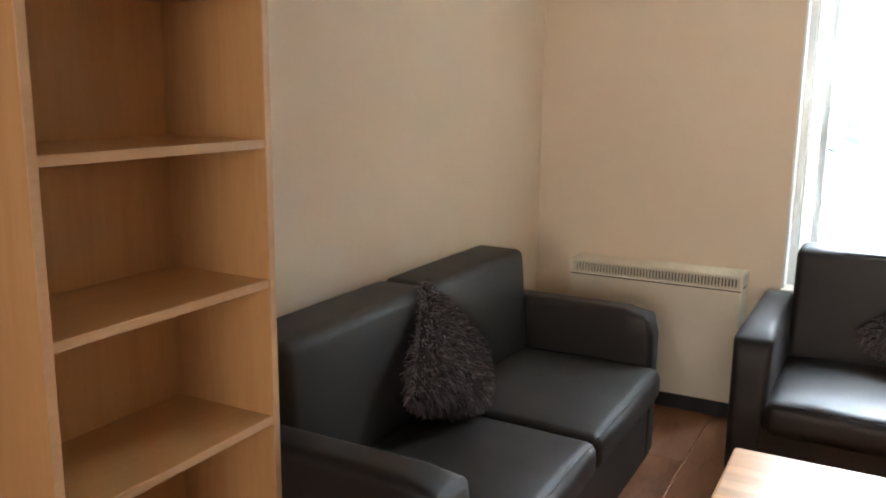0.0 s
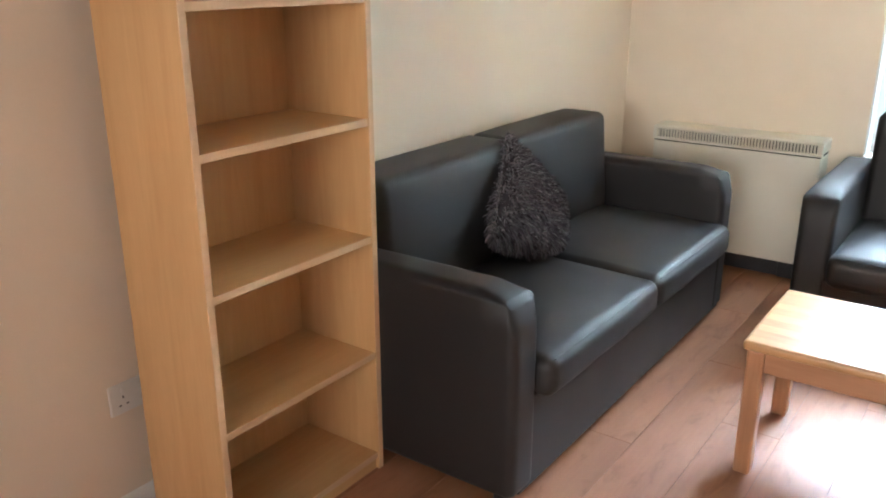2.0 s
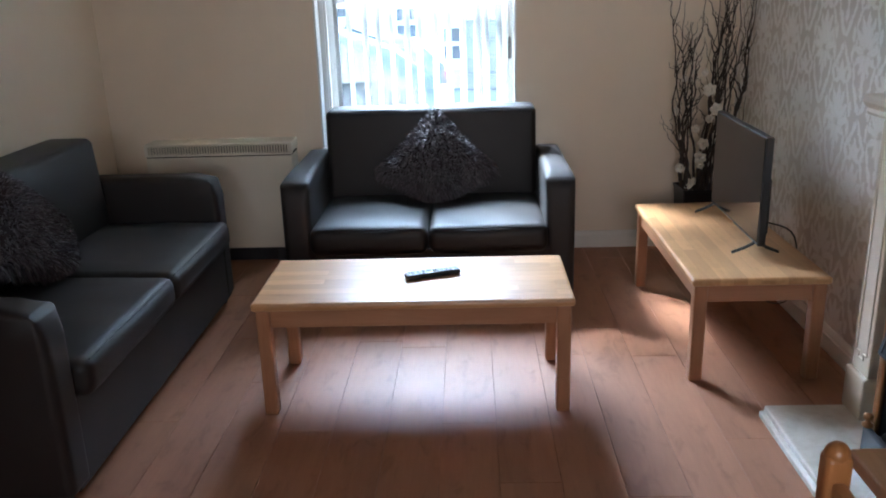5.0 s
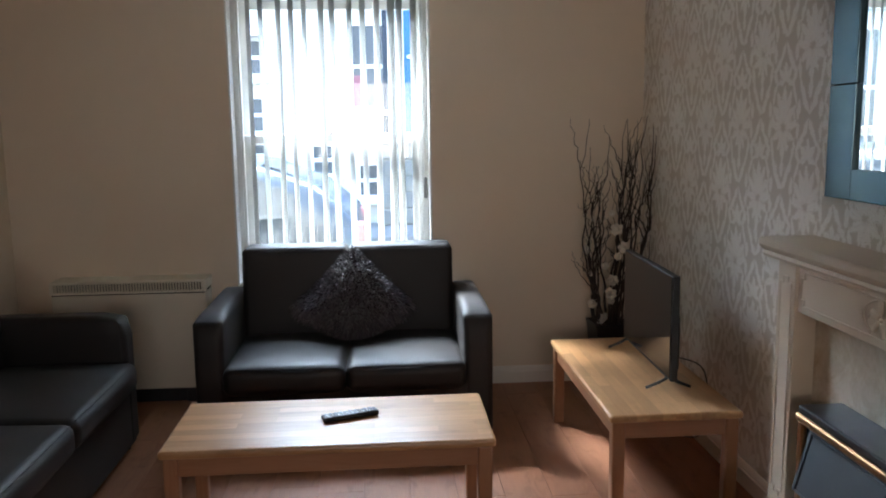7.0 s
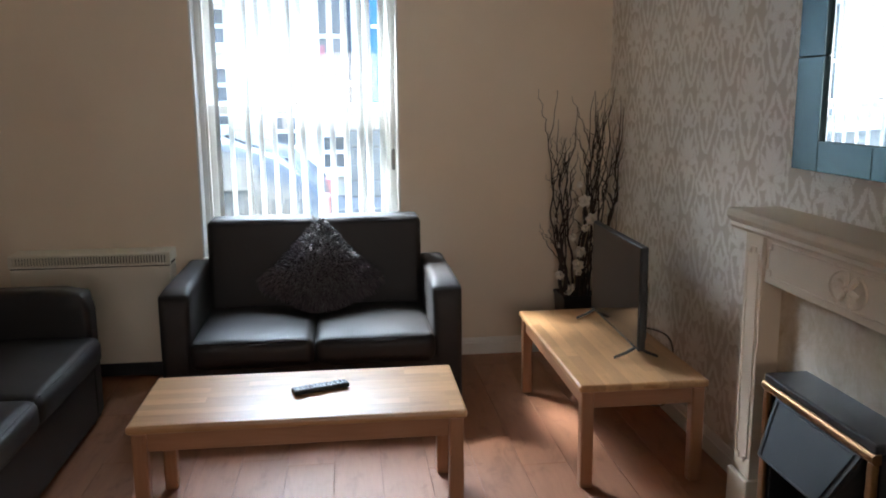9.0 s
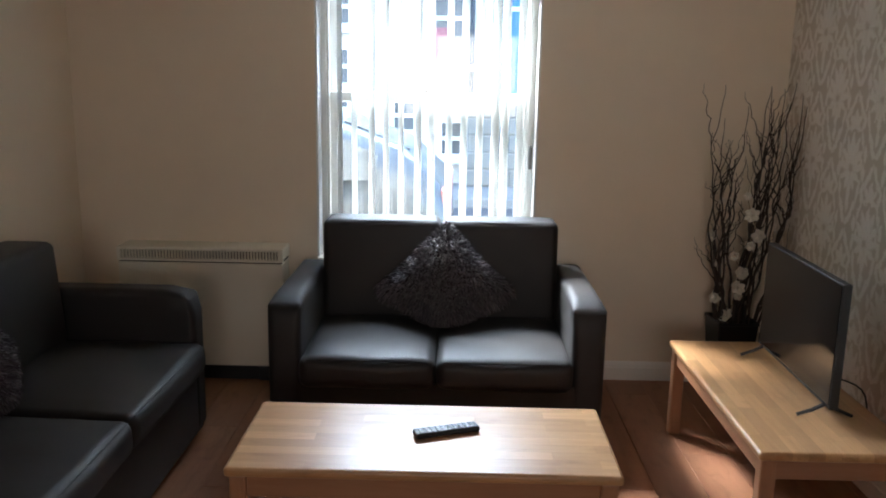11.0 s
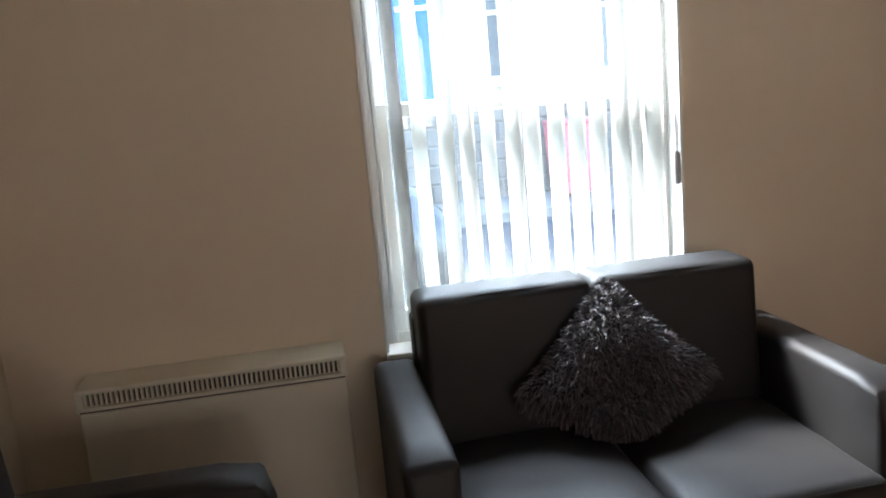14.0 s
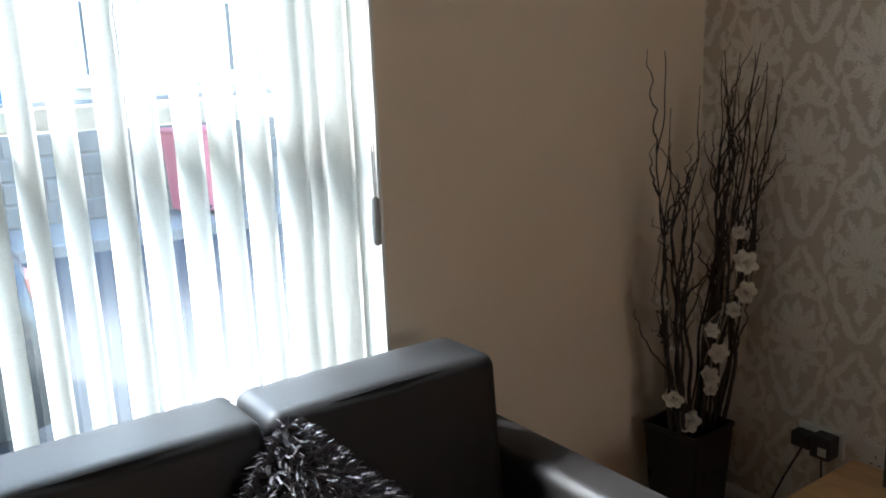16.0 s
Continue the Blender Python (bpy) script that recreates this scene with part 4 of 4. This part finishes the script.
def bloom(centre, size):
    bm = bmesh.new()
    for ring_, (count, tilt, k) in enumerate(((6, 0.35, 1.0), (5, 0.85, 0.78), (4, 1.25, 0.5))):
        for j in range(count):
            a = 6.2832 * j / count + ring_ * 0.5 + rnd.uniform(-0.2, 0.2)
            g = []
            for u in range(4):
                row = []
                for v in range(4):
                    l, w = u / 3, v / 3 - 0.5
                    wide = math.sin(0.5 + l * 2.3) * 0.9
                    x = l * math.cos(tilt) + 0.08
                    z = l * math.sin(tilt) + 0.25 * w * w + 0.05 * math.sin(9 * w + a)
                    row.append(bm.verts.new((Matrix.Rotation(a, 3, "Z") @ Vector((x, w * wide, z))) * size * k))
                g.append(row)
            for u in range(3):
                for v in range(3):
                    bm.faces.new((g[u][v], g[u + 1][v], g[u + 1][v + 1], g[u][v + 1]))
    bmesh.ops.transform(bm, matrix=Matrix.Translation(centre) @ Euler((rnd.uniform(0.9, 1.5), rnd.uniform(-0.4, 0.4), rnd.uniform(-0.9, 0.2))).to_matrix().to_4x4(), verts=bm.verts)
    bmesh.ops.solidify(bm, geom=bm.faces[:], thickness=0.0008)
    return bm


STEMS = (
    ((1.687, 3.978, 0.492, 0.030), (1.682, 3.985, 0.665, 0.018), (1.657, 4.007, 0.796, 0.028), (1.690, 4.01, 0.965, 0.018)),
    ((1.738, 3.958, 0.407, 0.034), (1.766, 3.915, 0.557, 0.032), (1.775, 3.89, 0.640, 0.029), (1.726, 3.88, 0.720, 0.022), (1.790, 3.855, 0.776, 0.022)),
    ((1.772, 3.91, 0.520, 0.020), (1.815, 3.835, 0.830, 0.030), (1.768, 3.806, 0.928, 0.034), (1.740, 3.81, 1.02, 0.018)),
)
for spots in STEMS:
    stem = thing("flower_stem", "pale stem with cream artificial flowers in the vase", "flower", group="flower stems")
    path = [Vector((1.775, 3.965, 0.10)), Vector((spots[0][0] * 0.5 + 1.775 * 0.5, 3.965, 0.36))]
    path += [Vector((x + 0.006, y + 0.022, z)) for x, y, z, s in spots if z > 0.42]
    path.append(path[-1] + Vector((0.03, 0.02, 0.13)))
    smoothp = []
    for a, b in zip(path, path[1:]):
        for t in range(4):
            smoothp.append(a.lerp(b, t / 4))
    smoothp.append(path[-1])
    part("stem", tube(bmesh.new(), smoothp, 0.004, 6, 0.0015), PALE_STEM, stem, smooth=True)
    for x, y, z, s in spots:
        part("flower", bloom((x, y - 0.012, z), s * 1.08), PETAL, stem, smooth=True)


# ---- sockets, plug and cables ----
def socket_plate(label, m, twin=True):
    """A wall socket facing -y in its own axes."""
    s = thing("wall_socket", label, "socket", m, "wall sockets")
    w = 0.073 if twin else 0.043
    part("plate", box((-w, -0.009, -0.043), (w, 0.0, 0.043), 0.004, 3), WHITE_PLASTIC, s)
    for cx in ((-0.034, 0.034) if twin else (0.0,)):
        for px, pz, a, b in ((0, 0.004, 0.002, 0.004), (-0.011, -0.018, 0.0035, 0.002), (0.011, -0.018, 0.0035, 0.002)):
            part("pin_hole", box((cx + px - a, -0.0096, pz - b), (cx + px + a, -0.008, pz + b)), GRILLE, s)
        part("switch", box((cx - 0.006, -0.013, 0.018), (cx + 0.006, -0.008, 0.034), 0.002, 1), WHITE_PLASTIC, s)
    return s


socket_plate("white twin wall socket beside the bookcase", pose(WX0 + 0.0005, 1.003, 0.385, 0, 0, 90))
socket_plate("white twin wall socket with a black adapter", pose(WX1 - 0.0005, 3.665, 0.372, 0, 0, -90))
socket_plate("white single aerial socket on the wallpaper", pose(WX1 - 0.0005, 3.500, 0.372, 0, 0, -90), False)
plug = thing("power_adapter", "black power adapter plugged into the wall socket", "plug")
part("body", box((1.935, 3.605, 0.335), (1.9905, 3.668, 0.405), 0.007, 3), BLACK, plug)
part("second_plug", box((1.945, 3.672, 0.345), (1.9905, 3.735, 0.392), 0.006, 2), BLACK, plug)
part("rating_label", box((1.9335, 3.615, 0.348), (1.9355, 3.640, 0.374)), WHITE_PLASTIC, plug, "white rating label")


def cable(name, pts, label):
    fine = []
    pts = [Vector(p) for p in pts]
    for i in range(len(pts) - 1):
        a, b = pts[max(i - 1, 0)], pts[i]
        c, d = pts[i + 1], pts[min(i + 2, len(pts) - 1)]
        for k in range(6):
            t = k / 6
            fine.append(0.5 * ((2 * b) + (c - a) * t + (2 * a - 5 * b + 4 * c - d) * t * t + (3 * b - a - 3 * c + d) * t ** 3))
    fine.append(pts[-1])
    return tagged(part(name, tube(bmesh.new(), fine, 0.0032, 6), BLACK, None, smooth=True), label, "cable")


cable("power_cable", [(1.955, 3.640, 0.336), (1.93, 3.62, 0.24), (1.90, 3.60, 0.12), (1.92, 3.50, 0.005), (1.93, 3.20, 0.004), (1.92, 2.9, 0.15), (1.89, 2.85, 0.43), (1.76, 2.86, 0.50), (1.72, 2.87, 0.51)], "thin black cable from the socket to the television")
cable("adapter_cable", [(1.955, 3.70, 0.346), (1.93, 3.74, 0.24), (1.94, 3.80, 0.10), (1.93, 3.85, 0.005), (1.955, 3.95, 0.004), (1.96, 4.05, 0.06), (1.965, 4.09, 0.28)], "thin black cable trailing from adapter to floor")

# ---- dining table and chair ----
dining = thing("dining_table", "orange pine dining table at the room's edge", "dining table")
part("tabletop", box((1.135, -0.62, 0.722), (1.94, 0.683, 0.750), 0.008, 3), PINE_TOP, dining)
for x in (1.19, 1.84):
    for y in (-0.57, 0.58):
        part("leg", box((x, y, 0.0), (x + 0.06, y + 0.06, 0.722), 0.006, 2), PINE, dining)
for y in (-0.55, 0.60):
    part("apron", box((1.25, y, 0.63), (1.84, y + 0.022, 0.722)), PINE, dining)
for x in (1.20, 1.86):
    part("apron", box((x, -0.51, 0.63), (x + 0.022, 0.58, 0.722)), PINE, dining)

chair = thing("dining_chair", "orange pine dining chair with round-topped posts", "chair")
CXX, CY0, CY1 = 1.018, 0.10, 0.475
for y in (CY0, CY1):
    post = box((CXX - 0.018, y - 0.016, 0.0), (CXX + 0.018, y + 0.016, 0.868), 0.008, 3)
    part("post", post, PINE, chair)
    cap = bmesh.new()
    bmesh.ops.create_uvsphere(cap, u_segments=14, v_segments=8, radius=0.0178)
    for v in cap.verts:
        v.co = Vector((v.co.x, v.co.y * 0.92, v.co.z * 1.1)) + Vector((CXX, y, 0.866))
    part("post_cap", cap, PINE, chair, smooth=True)
for z in (0.80, 0.66, 0.54):
    part("back_rail", box((CXX - 0.009, CY0 + 0.014, z - 0.032), (CXX + 0.009, CY1 - 0.014, z + 0.032), 0.004, 2), PINE_TOP, chair)
part("seat", box((CXX - 0.01, CY0 - 0.02, 0.430), (CXX + 0.40, CY1 + 0.02, 0.455), 0.008, 3), PINE_TOP, chair)
for y in (CY0 - 0.01, CY1 + 0.01):
    part("front_leg", box((CXX + 0.34, y - 0.016, 0), (CXX + 0.375, y + 0.016, 0.43), 0.005, 2), PINE, chair)
    part("side_rail", box((CXX + 0.016, y - 0.009, 0.22), (CXX + 0.34, y + 0.009, 0.25), 0.003, 1), PINE, chair)

# ---- the street ----
GZ = -0.10
structure("ground", box((-120, WY1 + THICK, GZ - 0.3), (120, 140, GZ - 0.13)), ASPHALT, "grey asphalt street reaching far off", "ground")
structure("pavement_near", box((-60, WY1 + THICK, GZ - 0.2), (60, 6.0, GZ), 0.02, 2), PAVING, "pale paved footway before the house", "pavement")
structure("pavement_far", box((-60, 11.3, GZ - 0.2), (60, 13.0, GZ), 0.02, 2), PAVING, "pale paved footway across the street", "pavement")


def street_window(parent, x0, x1, z0, z1, y, curtain=False):
    w = part("window", frame_rect(x0, x1, z0, z1, y - 0.03, y + 0.06, 0.06), UPVC, parent)
    part("pane", box((x0 + 0.05, y + 0.010, z0 + 0.05), (x1 - 0.05, y + 0.017, z1 - 0.05)), DARK_PANE, w)
    part("bar", box((x0 + 0.05, y - 0.01, (z0 + z1) / 2 - 0.03), (x1 - 0.05, y + 0.02, (z0 + z1) / 2 + 0.03)), UPVC, w)
    part("sill", box((x0 - 0.08, y - 0.14, z0 - 0.09), (x1 + 0.08, y + 0.02, z0 - 0.002), 0.01, 1), UPVC, w)
    if curtain:
        part("curtain", box((x0 + 0.06, y + 0.003, z0 + 0.06), (x0 + 0.24, y + 0.0098, z0 + 0.55)), CURTAIN, w, "red curtain")
    return w


def terrace(x0, x1, label, windows, doors, blocks):
    """A rendered house front at the far footway, with its roof."""
    hs = thing("house", label, "house", group="houses across the street")
    y = 13.0
    part("wall", box((x0, y, GZ - 0.2), (x1, y + 7.0, 5.4)), RENDER, hs)
    roof = extrude_profile([(y - 0.35, 5.35), (y + 3.5, 7.9), (y + 7.35, 5.35)], x0, x1, "x")
    part("roof", roof, SLATE, hs)
    for a, b, c, d, cur in windows:
        street_window(hs, a, b, c, d, y - 0.02, cur)
    for a, b, c, d, mat, lab in doors:
        dr = part("door", box((a, y - 0.06, c), (b, y + 0.02, d), 0.01, 1), mat, hs, lab)
        fr = box((a - 0.09, y - 0.08, c), (a, y + 0.01, d + 0.09), 0.005, 1)
        box((b, y - 0.08, c), (b + 0.09, y + 0.01, d + 0.09), 0.005, 1, bm=fr)
        box((a, y - 0.079, d), (b, y + 0.01, d + 0.089), 0.005, 1, bm=fr)
        part("door_frame", fr, UPVC, dr)
        part("door_rail", box((a + 0.05, y - 0.072, (c + d) / 2 + 0.3), (b - 0.05, y - 0.058, (c + d) / 2 + 0.36)), UPVC, dr)
    for zz in range(blocks):
        z = 1.55 + zz * 0.34
        part("string_course", box((x0, y - 0.012, z - 0.008), (x1 - 3.2, y + 0.01, z + 0.008)), STONE, hs)
    return hs


h1 = terrace(-9.0, 0.70, "white rendered terraced house with dark sash windows", [(-0.02, 0.62, 1.72, 3.10, True), (-1.85, -1.22, 2.25, 2.87, False), (-1.85, -1.24, 1.36, 1.98, False), (-1.85, -1.25, 0.80, 1.25, False), (-4.9, -3.7, 1.0, 3.0, False), (-0.64, -0.22, 0.66, 1.22, False), (0.10, 0.54, 0.30, 0.90, False), (-0.4, 0.6, 3.9, 5.0, False), (-3.2, -2.2, 3.9, 5.0, False)], [], 7)
h2 = terrace(0.72, 9.5, "white rendered terraced house with a blue door", [(2.10, 2.62, 1.50, 3.35, False), (3.55, 4.35, 1.50, 3.35, False), (5.4, 6.2, 1.5, 3.35, False), (1.2, 2.0, 3.95, 5.0, False), (3.6, 4.4, 3.95, 5.0, False)], [(0.90, 1.52, 1.15, 3.30, BLUE, "bright blue painted door")], 0)
terrace(-22.0, -9.02, "white rendered terraced house farther along the street", [(-12.0, -11.0, 1.0, 2.6, False), (-15.0, -14.0, 1.0, 2.6, False), (-12.0, -11.0, 3.8, 5.0, False)], [], 0)
terrace(9.52, 22.0, "white rendered terraced house farther along the street", [(11.0, 12.0, 1.0, 2.6, False), (14.0, 15.0, 1.0, 2.6, False), (11.0, 12.0, 3.8, 5.0, False)], [], 0)
part("canopy", extrude_profile([(12.99, 3.02), (12.70, 2.90), (12.70, 2.87), (12.99, 2.93)], -1.95, -1.18, "x"), UPVC, h1, "small white canopy over the bay")
part("downpipe", tube(bmesh.new(), [(0.60, 12.94, 5.2), (0.60, 12.94, 1.2), (0.60, 12.94, GZ)], 0.04, 10), BLACK, h1, "black downpipe", True)
part("downpipe", tube(bmesh.new(), [(0.96, 12.94, 1.2), (0.96, 12.94, 0.6), (0.96, 12.94, GZ)], 0.035, 10), BLACK, h2, "black downpipe", True)
course = thing("stone_wall", "low wall of grey stone blocks across the street", "wall")
rnd = random.Random(2)
for row in range(5):
    x = 0.75 - rnd.uniform(0, 0.3)
    while x < 6.5:
        w = rnd.uniform(0.35, 0.75)
        part("block", box((x + 0.012, 12.62 + rnd.uniform(0, 0.02), GZ + row * 0.26 + 0.012), (x + w - 0.012, 12.93, GZ + row * 0.26 + 0.248), 0.012, 1), STONE, course)
        x += w
part("mortar", box((0.5, 12.65, GZ), (6.9, 12.92, GZ + 1.29)), PAVING, course)
part("coping", box((0.45, 12.58, GZ + 1.29), (6.95, 12.96, GZ + 1.38), 0.015, 1), PAVING, course)
bin_ = thing("wheelie_bin", "red plastic bin standing across the street", "bin", pose(3.05, 12.1, GZ))
part("body", extrude_profile([(-0.24, 0.06), (0.24, 0.06), (0.29, 0.95), (-0.29, 0.95)], -0.28, 0.28, "y"), RED, bin_)
part("lid", box((-0.31, -0.31, 0.95), (0.31, 0.31, 1.02), 0.03, 2), RED, bin_)
for y in (-0.2, 0.2):
    part("wheel", lathe([(0.09, -0.02), (0.1, 0), (0.09, 0.02)], 12, (0, y, 0.1)), RUBBER, bin_)


def car(m):
    c = thing("car", "dark grey hatchback car parked at the kerb", "car", m)
    side = [(-2.0, 0.30), (-2.02, 0.62), (-1.95, 0.80), (-1.10, 0.93), (-0.35, 1.38), (0.20, 1.46), (1.05, 1.42), (1.62, 1.22), (1.92, 0.95), (2.0, 0.60), (1.98, 0.30), (1.6, 0.24), (-1.6, 0.24)]
    bm = bmesh.new()
    rows = []
    for y, k in ((-0.86, 0.0), (-0.80, 0.06), (-0.62, 0.10), (0.62, 0.10), (0.80, 0.06), (0.86, 0.0)):
        row = []
        for x, z in side:
            inset = max(0.0, (z - 0.90)) * 0.38
            yy = math.copysign(abs(y) - inset, y)
            row.append(bm.verts.new((x * (0.97 + 0.3 * k), yy, z + (k * 0.35 if z > 0.5 else 0))))
        rows.append(row)
    n = len(side)
    for a, b in zip(rows, rows[1:]):
        for i in range(n):
            bm.faces.new((a[i], a[(i + 1) % n], b[(i + 1) % n], b[i]))
    bm.faces.new(rows[0])
    bm.faces.new(list(reversed(rows[-1])))
    bmesh.ops.recalc_face_normals(bm, faces=bm.faces)
    part("body", bm, CAR_PAINT, c, smooth=True)
    for s in (-1, 1):
        def lift(x, z):
            return (x, s * (0.868 - max(0.0, z - 0.90) * 0.38), z)
        for pts in (((-0.85, 0.97), (-0.30, 1.34), (0.22, 1.41), (0.22, 0.97)), ((0.30, 0.97), (0.30, 1.41), (1.0, 1.37), (1.42, 1.18), (1.42, 1.0))):
            g = bmesh.new()
            g.faces.new([g.verts.new(lift(x, z)) for x, z in pts])
            bmesh.ops.solidify(g, geom=g.faces[:], thickness=0.006)
            part("side_window", g, DARK_PANE, c)
        part("door_mirror", soft_box((-0.86, s * 0.95 - 0.08, 0.96), (-0.72, s * 0.95 + 0.08, 1.08), 0.03), CAR_PAINT, c, smooth=True)
        for x in (-1.28, 1.25):
            w = part("wheel", lathe([(0.20, -0.10), (0.29, -0.10), (0.31, -0.07), (0.31, 0.07), (0.29, 0.10), (0.20, 0.10)], 24), RUBBER, c, smooth=True)
            w.matrix_basis = pose(x, s * 0.78, 0.31, 90, 0, 0)
            part("hub", lathe([(0.02, -0.105), (0.19, -0.10), (0.19, 0.10), (0.02, 0.105)], 20), SILVER, w)
        part("tail_lamp", box((1.90, s * 0.70 - 0.10, 0.72), (1.985, s * 0.70 + 0.10, 0.94), 0.02, 2), LIGHT_GLASS, c)
    rear = bmesh.new()
    rear.faces.new([rear.verts.new(p) for p in ((1.14, -0.56, 1.43), (1.14, 0.56, 1.43), (1.66, 0.63, 1.22), (1.66, -0.63, 1.22))])
    bmesh.ops.solidify(rear, geom=rear.faces[:], thickness=0.006)
    part("rear_window", rear, DARK_PANE, c)
    return c


car(pose(-1.62, 7.0, GZ - 0.13))

# ---- the laminate floor ----
floor = structure("floor", box((WX0 - 0.2, WY0 - 0.2, -0.3), (WX1 + 0.2, WY1 + 0.1, -0.006)), UNDERLAY, "reddish brown laminate floor laid in planks", "floor")
rnd = random.Random(9)
PW, PL, GAP = 0.192, 1.285, 0.0006
x = WX0 + 0.004
while x < WX1 - 0.01:
    x1 = min(x + PW, WX1 - 0.001)
    y = WY0 - rnd.uniform(0.1, 1.2)
    while y < WY1:
        a, b = max(y, WY0), min(y + PL, WY1 - 0.001)
        if b - a > 0.02:
            p = box((-(x1 - x) / 2 + GAP, -(b - a) / 2 + GAP, -0.0055), ((x1 - x) / 2 - GAP, (b - a) / 2 - GAP, 0.0), 0.0009, 1)
            ob = part("plank", p, LAMINATE, floor)
            ob.location = ((x + x1) / 2, (a + b) / 2, 0)
        y += PL
    x += PW
